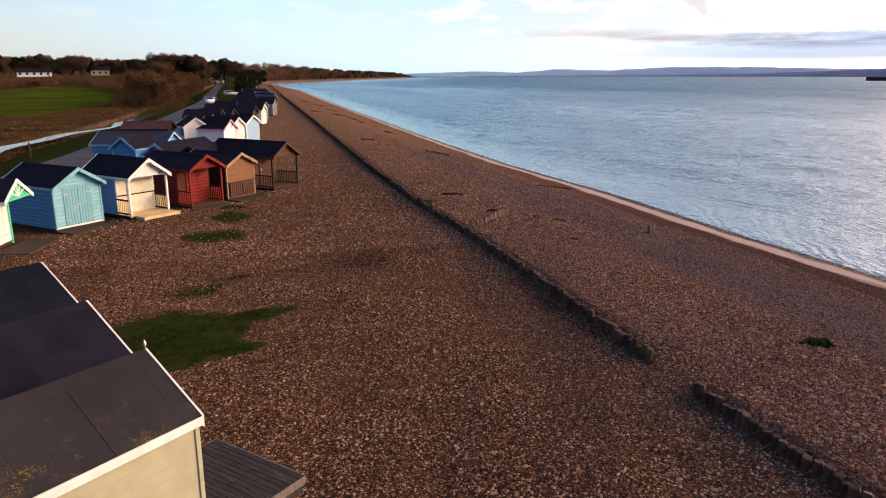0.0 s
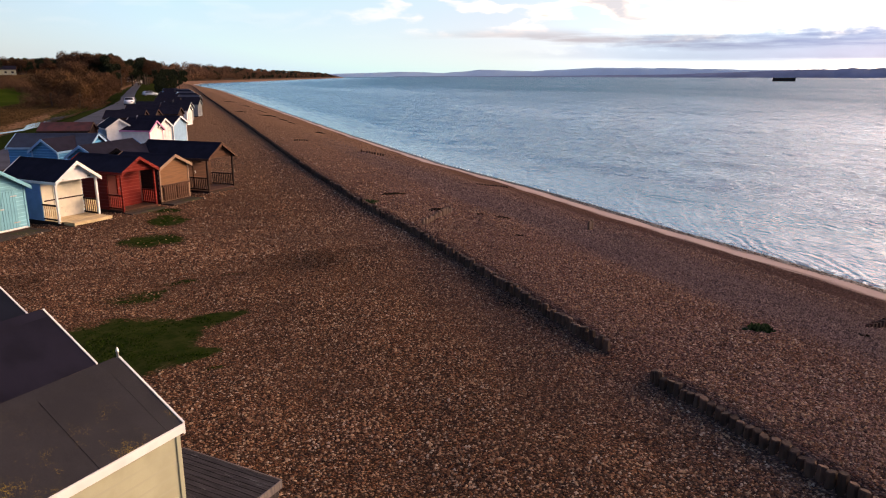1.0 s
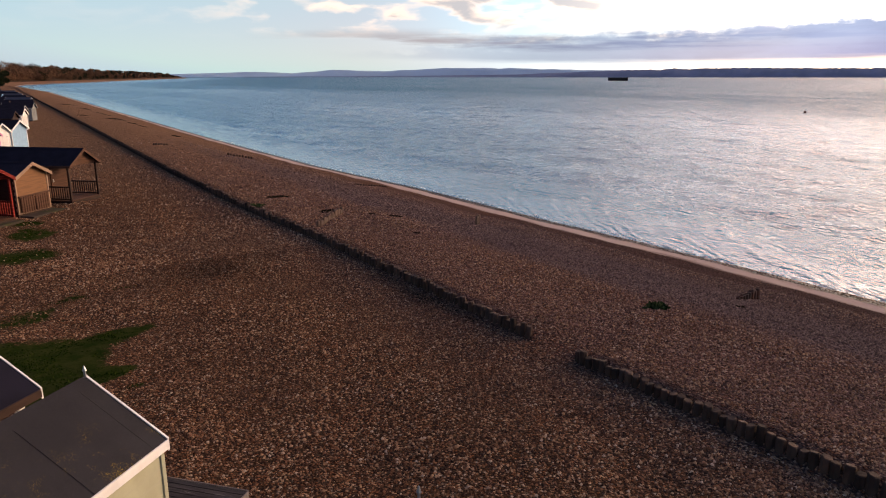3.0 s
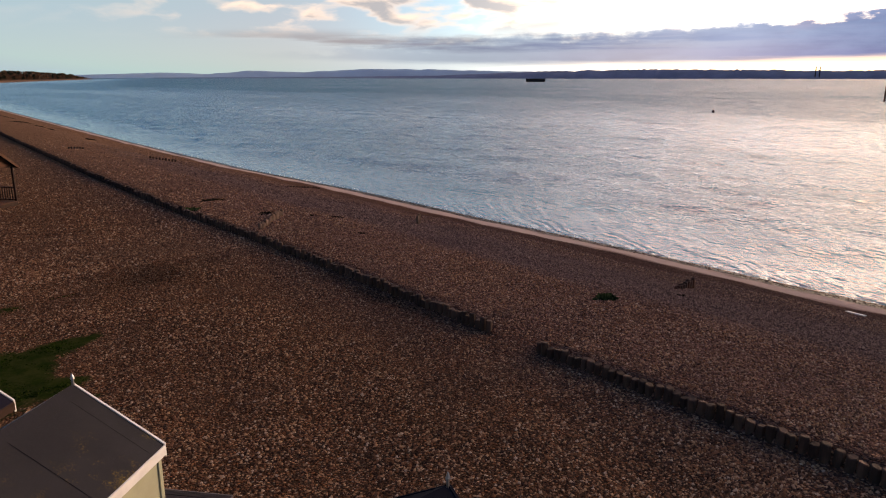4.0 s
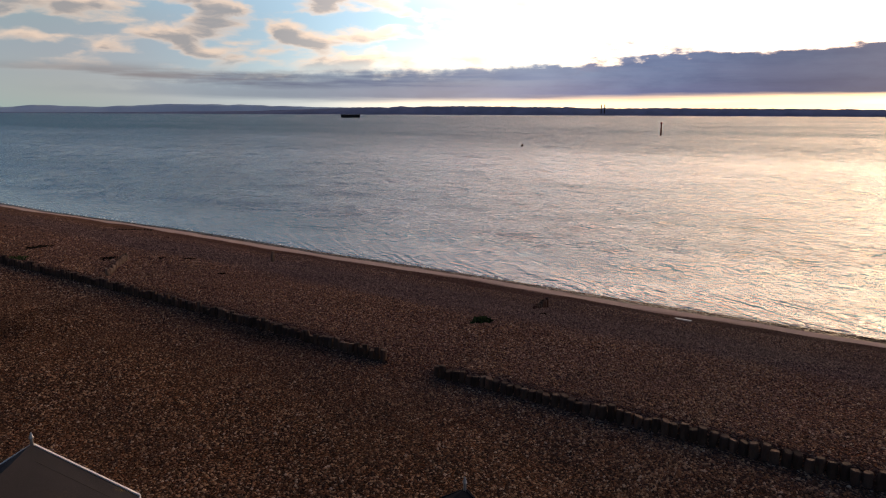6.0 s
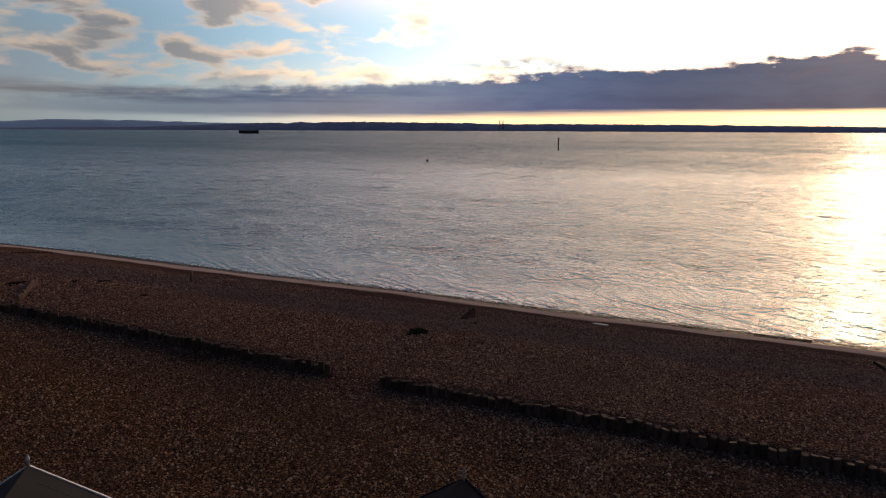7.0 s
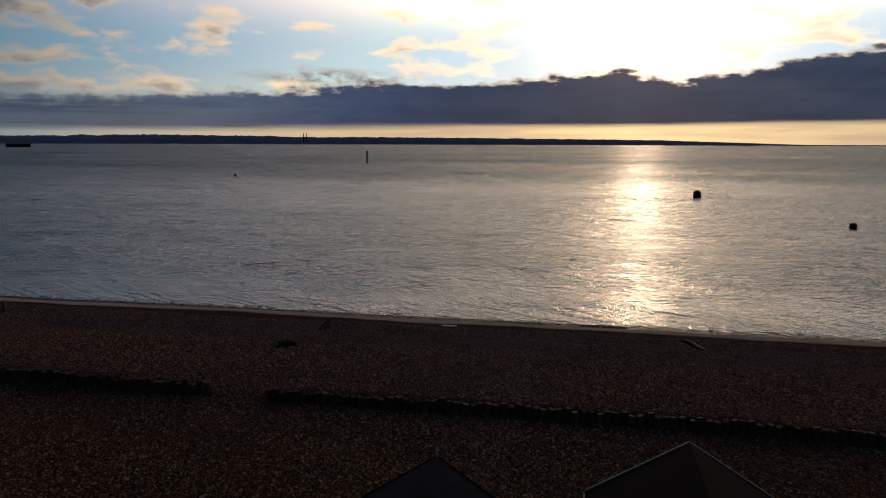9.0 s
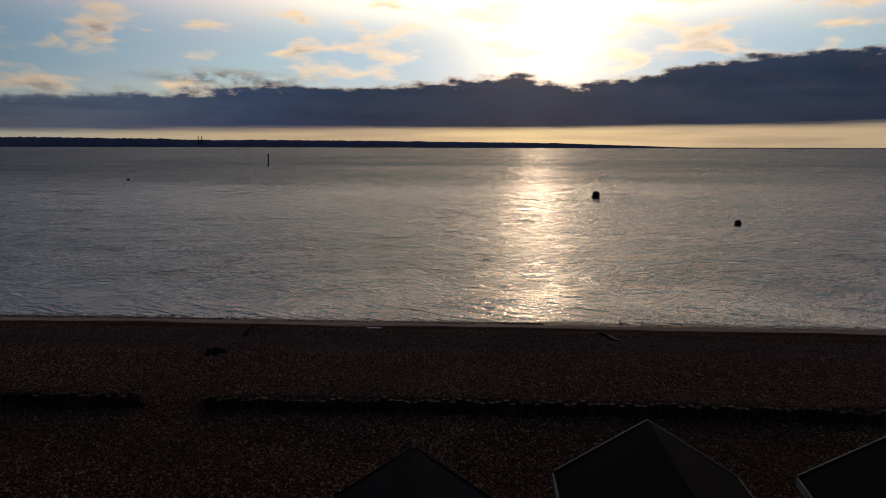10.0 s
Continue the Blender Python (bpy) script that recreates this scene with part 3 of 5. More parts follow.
def seaward(x, y):
    """Distance from the line of posts, with the water's edge always at 17.2."""
    u = x - line(FENCE, y)
    return np.where(u > 0, u * 17.2 / line(REACH, y), u)


def rise(x, y):
    """The height of the ground."""
    x, y = np.asarray(x, float), np.asarray(y, float)
    u = seaward(x, y)
    z = line(SLOPE, u)
    gap = np.clip(1.6 - np.abs(y - 11.5) / 0.75, 0, 1)
    z = z * (1 - gap) + gap * line(RAMP, u)
    far = np.clip((y - 240) / 200, 0, 1)
    inland = np.clip((-u - 22) / 6, 0, 1)
    z = z - 1.0 * inland * (1 - far) + far * np.clip((-u - 14) / 60, 0, 1) * 6.0
    z = z + np.clip((y - 700) / 250, 0, 1) * np.clip((-u - 6) / 40, 0, 1) * 7.0
    s = np.abs(x - brook(y))
    z = z - 0.9 * np.clip(1.6 - s / 2.2, 0, 1) * (1 - far) * (y > -90)
    calm = np.clip((u + 20) / 6, 0, 1) * np.clip((y + 60) / 20, 0, 1) * np.clip((200 - y) / 60, 0, 1)
    bumps = 0.05 * np.sin(x * 0.9 + 1.3 * np.sin(y * 0.31)) * np.sin(y * 0.43 + 0.7 * np.sin(x * 0.5)) + 0.025 * np.sin(x * 2.3 + y * 0.7) * np.sin(y * 1.7 - x * 0.6)
    return z + bumps * calm * np.clip(1.1 - np.exp(-(u * u) / 0.6), 0, 1) * np.clip((17 - u) / 3, 0, 1)


# ---- ground, sea, stream, road ----
def spaced(parts):
    """Grid lines from (start, end, step) parts."""
    out = []
    for a, b, s in parts:
        out += list(np.arange(a, b - 1e-6, s))
    return np.array(out + [parts[-1][1]])


# turf mats on the shingle: x, y, half sizes, turn, fullness
MATS = [(-2.5, 16.5, 1.85, 2.0, 0.2, 1.3), (-0.75, 17.75, 1.2, 0.48, 0.35, 1.2), (-1.2, 15.35, 0.95, 0.42, 0.2, 1.2), (-2.5, 20.2, 1.05, 0.75, 0.5, 0.75), (-1.2, 21.3, 0.75, 0.32, 0.35, 0.75), (-1.0, 19.2, 0.6, 0.3, 0.2, 0.4),
        (-2.2, 27.3, 1.25, 1.15, 0.5, 0.95), (-1.75, 31.4, 0.9, 1.5, -0.1, 0.9), (-1.8, 33.6, 0.7, 0.7, 0.0, 0.8), (0.2, 21.75, 0.45, 0.14, 0.3, 0.6), (-0.52, 14.5, 0.26, 0.2, 0.0, 0.8), (2.6, 16.6, 0.4, 0.25, 0.0, 0.35)]


def within(x, y, mat):
    cx, cy, a, b, turn, full = mat
    dx, dy = x - cx, y - cy
    c, s = math.cos(turn), math.sin(turn)
    return ((dx * c + dy * s) / a) ** 2 + ((dy * c - dx * s) / b) ** 2


us = spaced([(-4600, -600, 400), (-600, -120, 40), (-120, -40, 8), (-40, -16, 1.0), (-16, 0, 0.4)]).tolist()[:-1] + [-0.13, 0.03] + spaced([(0.4, 19, 0.4), (19, 40, 3), (40, 300, 65)]).tolist()
ys = spaced([(-400, -40, 40), (-40, -6, 2.0), (-6, 40, 0.5), (40, 110, 1.5), (110, 260, 5), (260, 1000, 20), (1000, 2600, 50), (2600, 4800, 250)])
U, Y = np.meshgrid(us, ys)
X = U + line(FENCE, Y)
Z = rise(X, Y)
n, k = U.shape
quads = [(i * k + j, i * k + j + 1, (i + 1) * k + j + 1, (i + 1) * k + j) for i in range(n - 1) for j in range(k - 1)]
me = mesh_of("ground", np.stack([X, Y, Z], -1).reshape(-1, 3), quads, GROUND)
for p in me.polygons:
    p.use_smooth = True
turf = np.zeros_like(U)
for mat in MATS:
    turf = np.maximum(turf, min(mat[5], 1.25) * np.clip(1.25 - 0.80 * within(X, Y, mat), 0, 1))
verge = np.clip((-U - 17.0) / 2, 0, 1) * np.clip((31 + U) / 3, 0, 1)
turf = np.maximum(turf, verge)
bank = np.clip((Y - 150) / 10, 0, 1) * np.clip((-U - 9) / 3, 0, 1) * np.clip((U + 25) / 4, 0, 1)
turf = np.maximum(turf, bank * np.clip((700 - Y) / 100, 0, 1))
reed = np.clip((-U - 29) / 3, 0, 1) * np.clip((Y - 20) / 20, 0, 1)
field = np.clip((-X - 38 - np.maximum(Y - 238, 0) * 0.19) / 4, 0, 1) * np.clip((Y - 132 - (X + 44) * 0.2) / 15, 0, 1) * np.clip((262 + 2.6 * (X + 105) - Y) / 14, 0, 1) * np.clip((330 - Y) / 20, 0, 1)
soil = np.zeros_like(U)
soil = np.maximum(soil, np.clip((Y - 700) / 60, 0, 1) * np.clip((-U - 3) / 6, 0, 1))
# how much painted sunlight goes into the shingle colour, growing along the beach
pale = np.clip((Y - 30) / 40, 0, 1)


def damp_and_dark_strip(x, y):
    """Dark damp patches on the open shingle, and a dark strip landward of the posts."""
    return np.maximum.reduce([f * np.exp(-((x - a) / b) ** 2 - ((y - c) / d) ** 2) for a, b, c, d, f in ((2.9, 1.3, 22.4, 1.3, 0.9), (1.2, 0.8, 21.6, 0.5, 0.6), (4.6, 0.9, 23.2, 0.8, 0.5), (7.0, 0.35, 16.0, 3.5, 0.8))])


for name, values in (("seaward", seaward(X, Y)), ("pale", pale), ("damp", damp_and_dark_strip(X, Y)), ("turf", turf), ("reed", reed), ("field", field), ("soil", soil)):
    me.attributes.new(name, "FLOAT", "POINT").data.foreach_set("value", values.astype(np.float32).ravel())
tagged(new("ground", me), "brown flint shingle beach falling to a pale sand strip", "ground", kind="structure")

def graded(start, end, step, grow):
    """Grid lines that open out with distance."""
    out = [start]
    while out[-1] < end:
        d = out[-1] - start
        out.append(out[-1] + max(step, grow * d if d < 500 else 0.06 * d))
    return out


xs = np.array([-2500.0, -1200, -400, -100, 0, 12] + graded(20.0, 4900, 0.45, 0.008))
yy = np.array([-v - 30 for v in graded(0.0, 4870, 0.6, 0.009)][::-1] + list(np.arange(-29.4, 59.9, 0.6)) + graded(60.0, 4900, 0.6, 0.009))
GX, GY = np.meshgrid(xs, yy)
cell = np.maximum(np.gradient(xs)[None, :], np.gradient(yy)[:, None] * 0.6)
rw = np.random.RandomState(12)
swell = np.zeros_like(GX)
for i in range(56):
    length = 1.5 * 1.068 ** i                       # wave lengths from 1.5 m to 56 m
    steep = 0.024 if length < 3.6 else 0.019 if length < 8 else 0.009 if length < 16 else 0.003
    turn = rw.normal(0.18, 0.62)
    kx, ky = 6.283 / length * math.cos(turn), 6.283 / length * math.sin(turn)
    wave = np.sin(kx * GX + ky * GY + rw.uniform(0, 6.283) + 1.8 * np.sin(GX * 0.047 + GY * 0.063 + i * 1.7))
    swell += wave * length * steep / 6.283 * np.clip(length / cell / 1.5 - 1, 0, 1)
shore = np.clip((seaward(GX, GY) - 17.3) / 8, 0.10, 1)
swell *= shore
n, k = GX.shape
me = mesh_of("sea", np.stack([GX, GY, SEA_LEVEL + swell], -1).reshape(-1, 3), [(i * k + j, i * k + j + 1, (i + 1) * k + j + 1, (i + 1) * k + j) for i in range(n - 1) for j in range(k - 1)], SEA)
me.polygons.foreach_set("use_smooth", np.ones(len(me.polygons), bool))
me.attributes.new("offshore", "FLOAT", "POINT").data.foreach_set("value", np.clip(seaward(GX, GY) - 17.2, 0, 2000).astype(np.float32).ravel())
tagged(new("water", me), "rippled blue-grey sea reflecting a low evening sun", "sea", kind="structure")


def ribbon(name, centre, y0, y1, half, lift, material, label, category, level=None):
    """A strip that follows a line over the ground."""
    rows = np.arange(y0, y1 + 0.1, 4.0)
    verts, faces = [], []
    for i, v in enumerate(rows):
        c = float(brook(v) if level is not None else line(centre, v))
        for s in (-1, -0.33, 0.33, 1):
            wob = 0.9 + 0.6 * math.sin(v * 0.23 + s) * math.sin(v * 0.071) if level is not None else 1
            x = c + s * half * wob
            verts.append((x, v, level if level is not None else float(rise(x, v)) + lift))
        if i:
            faces += [(4 * i - 4 + j, 4 * i - 3 + j, 4 * i + 1 + j, 4 * i + j) for j in range(3)]
    return tagged(new(name, mesh_of(name, verts, faces, material)), label, category, kind="structure")


ribbon("stream", STREAM, -60, 236, 1.0, 0, BROOK, "still pale stream between reed banks", "stream", level=-1.05)
ribbon("road", ROAD, -40, 640, 1.8, 0.05, ASPHALT, "worn grey tarmac lane behind the beach huts", "road")


# ---- timber revetment along the beach ----
def post_mesh(seed, tall, r):
    rnd = random.Random(seed)
    bm = bmesh.new()
    sides = 7
    lean = rnd.uniform(-0.02, 0.02)
    cut = rnd.uniform(-0.02, 0.02)
    rings = []
    for z, s in ((-0.35, 1.0), (tall * 0.6, 0.98), (tall - 0.02, 0.94), (tall, 0.80)):
        rings.append([bm.verts.new((math.cos(a) * r * s * (1 + 0.08 * rnd.uniform(-1, 1)) + lean * z, math.sin(a) * r * s, z + cut * math.cos(a) * (z > 0.1))) for a in (2 * math.pi * i / sides for i in range(sides))])
    for p, q in zip(rings, rings[1:]):
        for i in range(sides):
            bm.faces.new((p[i], p[(i + 1) % sides], q[(i + 1) % sides], q[i]))
    bm.faces.new(rings[-1])
    return finish(bm, "post", POST_WOOD)


POSTS = [post_mesh(i, 0.37 + 0.025 * (i % 4), 0.083 + 0.004 * (i % 3)) for i in range(9)]


def revetment(y0, y1, near, label):
    fence = thing("timber_revetment", pose(float(line(FENCE, y0)), y0, 0), label, "timber fence", "timber revetments")
    rnd = random.Random(int(y0 * 10))
    y, verts, faces = y0, [], []
    while y < y1:
        x = float(line(FENCE, y)) - 0.06 + rnd.uniform(-0.015, 0.015)
        m = pose(x, y, -0.03 + rnd.uniform(-0.05, 0.04), rnd.uniform(-3, 3), rnd.uniform(-4, 4), rnd.uniform(0, 360))
        data = rnd.choice(POSTS)
        if near[0] <= y <= near[1]:
            ob = new("post", data)
            ob.parent = fence
            ob.matrix_local = fence.matrix_world.inverted() @ m
        else:
            b = len(verts)
            verts += [fence.matrix_world.inverted() @ m @ v.co for v in data.vertices]
            faces += [[b + i for i in p.vertices] for p in data.polygons]
        y += 0.172
    if verts:
        ob = new("revetment_run", mesh_of("revetment_run", verts, faces, POST_WOOD))
        ob.parent = fence
        tagged(ob, "dark round timber posts set side by side", kind="stuff")
    return fence


revetment(12.25, 235, (12, 38), "long low row of dark timber posts holding back shingle")
revetment(-32, 10.75, (-9, 11), "low row of dark timber posts beside a gap")


# ---- beach huts ----
def board_rows(z0, z1, board):
    z, rows = z0, []
    while z < z1 - 0.01:
        rows.append((z, min(z + board, z1)))
        z += board
    return rows


def board_box(bm, o, along, out, s0a, s1a, s0b, s1b, za, zb, lip=0.02, thin=0.006):
    """One lapped board: thick at its foot, thin at its head."""
    o, along, out, up = Vector(o), Vector(along), Vector(out), Vector((0, 0, 1))
    lo = [o + along * s0a + up * za, o + along * s1a + up * za, o + along * s1a + up * za + out * lip, o + along * s0a + up * za + out * lip]
    hi = [o + along * s0b + up * zb, o + along * s1b + up * zb, o + along * s1b + up * zb + out * thin, o + along * s0b + up * zb + out * thin]
    a, b = [bm.verts.new(p) for p in lo], [bm.verts.new(p) for p in hi]
    bm.faces.new(a[::-1]), bm.faces.new(b)
    for i in range(4):
        bm.faces.new((a[i], a[(i + 1) % 4], b[(i + 1) % 4], b[i]))


def lapped_wall(name, o, along, out, length, z0, top, material, parent, board=0.15, single=False, gable=None, label=""):
    """A boarded wall. gable: (eave height, ridge height) for a pointed top."""
    def span(z):
        if not gable or z <= gable[0]:
            return 0.0, length
        k = max(0.0, (gable[1] - z) / (gable[1] - gable[0])) * length / 2
        return length / 2 - k, length / 2 + k

    o, along, out = Vector(o), Vector(along), Vector(out)
    end = gable[1] - 0.02 if gable else top
    rows = board_rows(z0, end, board)
    bm = bmesh.new()
    if single:
        slab(bm, [o + Vector((0, 0, z0)), o + along * length + Vector((0, 0, z0)), o + along * length + Vector((0, 0, top)), o + Vector((0, 0, top))], out, -0.045)
    else:
        rings = []
        for a, b in rows:
            for z, proud in ((a, 0.048), (b, 0.004)):
                s0, s1 = span(z)
                rings.append([bm.verts.new(o + along * s + out * p + Vector((0, 0, z))) for s, p in ((s0, proud), (s1, proud), (s1, -0.045), (s0, -0.045))])
        for p, q in zip(rings, rings[1:]):
            for i in range(4):
                bm.faces.new((p[i], p[(i + 1) % 4], q[(i + 1) % 4], q[i]))
        bm.faces.new(rings[0][::-1]), bm.faces.new(rings[-1])
    wall = part(name, bm, material, parent, label)
    if single:
        for a, b in rows:
            bb = bmesh.new()
            board_box(bb, Vector(o) + Vector(out) * 0.002, along, out, *span(a), *span(b), a, b - 0.003, 0.010, 0.006)
            part("board", bb, material, wall)
    return wall


def railing(parent, x0, x1, y0, y1, top, foot, rail_mat, bar_mat, step=0.11):
    """A rail with balusters between two points of the hut's plan."""
    rail = thing_part("railing", parent)
    a, b = Vector((x0, y0, 0)), Vector((x1, y1, 0))
    way, length = (b - a).normalized(), (b - a).length
    side = Vector((-way.y, way.x, 0))
    for name, z in (("top_rail", top), ("bottom_rail", foot)):
        bm = bmesh.new()
        slab(bm, [a + side * 0.03 + Vector((0, 0, z)), b + side * 0.03 + Vector((0, 0, z)), b + side * 0.03 + Vector((0, 0, z - 0.06)), a + side * 0.03 + Vector((0, 0, z - 0.06))], -side, 0.06)
        part(name, bm, rail_mat, rail)
    for i in range(1, int(length / step)):
        p = a + way * (i * length / int(length / step))
        bm = bmesh.new()
        box(bm, p.x - 0.02, p.x + 0.02, p.y - 0.02, p.y + 0.02, foot, top - 0.06)
        part("baluster", bm, bar_mat, rail)
    return rail


def thing_part(name, parent):
    ob = new(name)
    ob.empty_display_size = 0.1
    ob.parent = parent
    return ob


def hut(x, y, face, label, W=1.95, D=3.2, eave=1.82, ridge=2.5, wall=WHITE, side=None, roof=DARK_FELT, trim=WHITE, style="doors", porch=0.85,
        door=None, rail=None, bars=None, front=0.2, over=0.12, single=False, sheets=0, finial=False, deck=None, base=0.15, lift=None, board=0.15, group="beach huts", inner=None, posts=None, gable_mat=None, eaves=None, sill=None, corner=None):
    """A gabled timber beach hut. face: the way its front looks, in degrees from +x; eave and ridge: roof heights over the ground."""
    g = float(rise(x, y)) if lift is None else lift
    h = thing("beach_hut", pose(x, y, g, 0, 0, face + 90), label, "beach hut", group)
    side, door, rail, inner, posts, gable_mat = side or wall, door or wall, rail or trim, inner or wall, posts or trim, gable_mat or wall
    bars = bars or rail
    half = W / 2
    slope = (ridge - eave) / (half + over)
    roof_t = 0.05
    wt = eave + slope * over - roof_t - 0.01         # wall head
    wr = ridge - roof_t - 0.015                       # gable point
    y_front = porch if style in ("porch", "open") else 0.0
    part("floor_base", boxed(-half - 0.03, half + 0.03, -0.02, D + 0.02, -0.10, base, 0.01), DARK_WOOD, h)
    lapped_wall("side_wall", (-half, y_front if style == "open" else y_front, 0), (0, 1, 0), (-1, 0, 0), D - y_front, base, wt, side, h, board, single)
    lapped_wall("side_wall", (half, y_front, 0), (0, 1, 0), (1, 0, 0), D - y_front, base, wt, side, h, board, False)
    lapped_wall("back_wall", (-half, D, 0), (1, 0, 0), (0, 1, 0), W, base, wt, side, h, board, False, (wt, wr))
    # front wall with its doorway
    if style == "porch":
        lapped_wall("front_wall", (-half, y_front, 0), (1, 0, 0), (0, -1, 0), W, base, wt, inner, h, board, False, (wt, wr))
        d = part("door", boxed(-0.45, half - 0.12, y_front - 0.075, y_front - 0.028, base, 1.75), door, h, "panelled door standing shut")
        part("door_frame", boxed(-0.52, half - 0.05, y_front - 0.05, y_front - 0.022, 1.75, 1.83), trim, h)
        part("handle", boxed(-0.35, -0.31, y_front - 0.11, y_front - 0.075, 0.95, 1.08, 0.004), METAL, d)
        # pointed front over the porch
        bm = bmesh.new()
        zt = wt + 0.02
        slab(bm, [(-half, 0.0, zt - 0.06), (half, 0.0, zt - 0.06), (half, 0.0, zt), (0, 0.0, wr), (-half, 0.0, zt)], (0, 1, 0), 0.05)
        part("front_gable", bm, gable_mat, h)
        for sx in (-1, 1):
            part("porch_post", boxed(sx * half - 0.045, sx * half + 0.045, -0.02, 0.07, base - 0.05, wt, 0.008), posts, h)
        for sx in (-1, 1):
            railing(h, sx * half, sx * half, 0.07, y_front, 0.85, base + 0.12, rail, bars)
        for i in range(int((y_front + 0.1) / 0.12)):
            part("deck_board", boxed(-half - 0.02, half + 0.02, -0.05 + i * 0.12, 0.06 + i * 0.12, base + 0.004, base + 0.03, 0.004), deck or PALE_WOOD, h)
    else:
        lapped_wall("front_wall", (-half, 0, 0), (1, 0, 0), (0, -1, 0), W, base, wt, wall, h, board, False, (wt, wr))
        if style == "doors":
            for sx in (-1, 1):
                leaf = part("door_leaf", boxed(min(0.012 * sx, 0.62 * sx), max(0.012 * sx, 0.62 * sx), -0.055, -0.021, base + 0.05, 1.66), door, h)
                for k in range(1, 5):
                    part("cover_strip", boxed(sx * 0.124 * k - 0.012, sx * 0.124 * k + 0.012, -0.066, -0.055, base + 0.06, 1.65, 0.002), door, leaf)
                for z in (0.42, 1.45):
                    part("hinge", boxed(min(sx * 0.40, sx * 0.66), max(sx * 0.40, sx * 0.66), -0.076, -0.066, z - 0.02, z + 0.02, 0.002), METAL, leaf)
            part("hasp", boxed(-0.07, 0.07, -0.09, -0.066, 0.98, 1.03, 0.003), METAL, h)
            part("door_head", boxed(-0.70, 0.70, -0.06, -0.02, 1.67, 1.76), door, h)
        for sx in (-1, 1):
            part("corner_board", boxed(min(sx * (half - 0.05), sx * (half + 0.03)), max(sx * (half - 0.05), sx * (half + 0.03)), -0.052, 0.012 if single else 0.06, base, wt), corner or trim, h)
        part("sill_board", boxed(-half - 0.03, half + 0.03, -0.05, 0.0, base - 0.02, base + 0.05), sill or trim, h)
    # roof: two slopes, their felt, verge boards and eaves boards
    y0, y1 = -front, D + 0.12
    for sx in (-1, 1):
        e, r = Vector((sx * (half + over), 0, eave)), Vector((0, 0, ridge))
        nrm = Vector((sx * slope, 0, 1)).normalized()
        bm = bmesh.new()
        slab(bm, [(0, y0, ridge), (0, y1, ridge), (e.x, y1, eave), (e.x, y0, eave)], -nrm, roof_t)
        rs = part("roof_slope", bm, roof, h)
        if sheets:
            ln = (y1 - y0) / sheets
            cuts = [y0, y0 + 0.22, y0 + 1.05, y0 + 1.95, y0 + 2.85, y1] if single else [y0 + i * ln for i in range(sheets + 1)]
            for i in range(len(cuts) - 1):
                bm = bmesh.new()
                a, b = cuts[i] - 0.005, cuts[i + 1] + 0.03 * (i < len(cuts) - 2)
                z = 0.005 + 0.005 * (i % 2)
                prof = [Vector((0, a, ridge)), Vector((0, b, ridge)), Vector((e.x, b, eave)), Vector((e.x, a, eave))]
                slab(bm, [p + nrm * z for p in prof], nrm, 0.005)
                part("felt_sheet", bm, roof, rs)
                if i and single:
                    bead = bmesh.new()
                    edge = [Vector((0, a - 0.002, ridge)), Vector((0, a + 0.010, ridge)), Vector((e.x, a + 0.010, eave)), Vector((e.x, a - 0.002, eave))]
                    slab(bead, [p + nrm * (z + 0.001) for p in edge], nrm, 0.0065)
                    part("bitumen_seam", bead, TYRE, rs)
        for yy0, out_way in ((y0, -1), (y1, 1)):
            bm = bmesh.new()
            down = Vector((0, 0, -0.13))
            lift_up = Vector((0, 0, 0.022))
            slab(bm, [r + lift_up + Vector((0, yy0, 0)), e + lift_up + Vector((sx * 0.01, yy0, 0)), e + down + Vector((sx * 0.01, yy0, 0)), r + down + Vector((0, yy0, 0))], (0, out_way, 0), 0.026)
            part("barge_board", bm, trim, h)
        part("eaves_board", boxed(min(e.x, e.x + sx * 0.024), max(e.x, e.x + sx * 0.024), y0 + 0.002, y1 - 0.002, eave - 0.10, eave + 0.008, 0.003), eaves or trim, h)
    bm = bmesh.new()
    slab(bm, [(-0.13, y0 + 0.03, ridge - 0.13 * slope + 0.022), (0, y0 + 0.03, ridge + 0.024), (0.13, y0 + 0.03, ridge - 0.13 * slope + 0.022), (0, y0 + 0.03, ridge + 0.012)], (0, 1, 0), y1 - y0 - 0.06)
    part("ridge_cap", bm, roof, h)
    if finial:
        part("finial", tube(bmesh.new(), [(0, y0, ridge), (0, y0, ridge + 0.07), (0, y0, ridge + 0.085), (0, y0, ridge + 0.14)], (0.016, 0.014, 0.024, 0.006), 6), METAL, h)
    return h


def platform(x, y, face, w, d, top, material, label, boards=0.13, name="deck", edge=None):
    """A low boarded deck in front of a hut: its back edge at (x, y)."""
    g = float(rise(x, y))
    t = thing(name, pose(x, y, g, 0, 0, face + 90), label, "deck")
    n = max(1, round(d / boards))
    for i in range(n):
        part("board", boxed(-w / 2, w / 2, -(i + 1) * d / n + 0.006, -i * d / n, top - 0.03, top, 0.004), material, t)
    for sx in (-1, 0, 1):
        part("bearer", boxed(sx * (w / 2 - 0.06) - 0.04, sx * (w / 2 - 0.06) + 0.04, -d + 0.02, -0.02, -0.1, top - 0.03), material, t)
    part("edge_board", boxed(-w / 2 - 0.012, w / 2 + 0.012, -d - 0.026, -d, top - 0.12, top + 0.004, 0.004), edge or material, t)
    for sx in (-1, 1):
        part("edge_board", boxed(min(sx * w / 2, sx * (w / 2 + 0.026)), max(sx * w / 2, sx * (w / 2 + 0.026)), -d, 0, top - 0.12, top + 0.004, 0.004), edge or material, t)
    return t


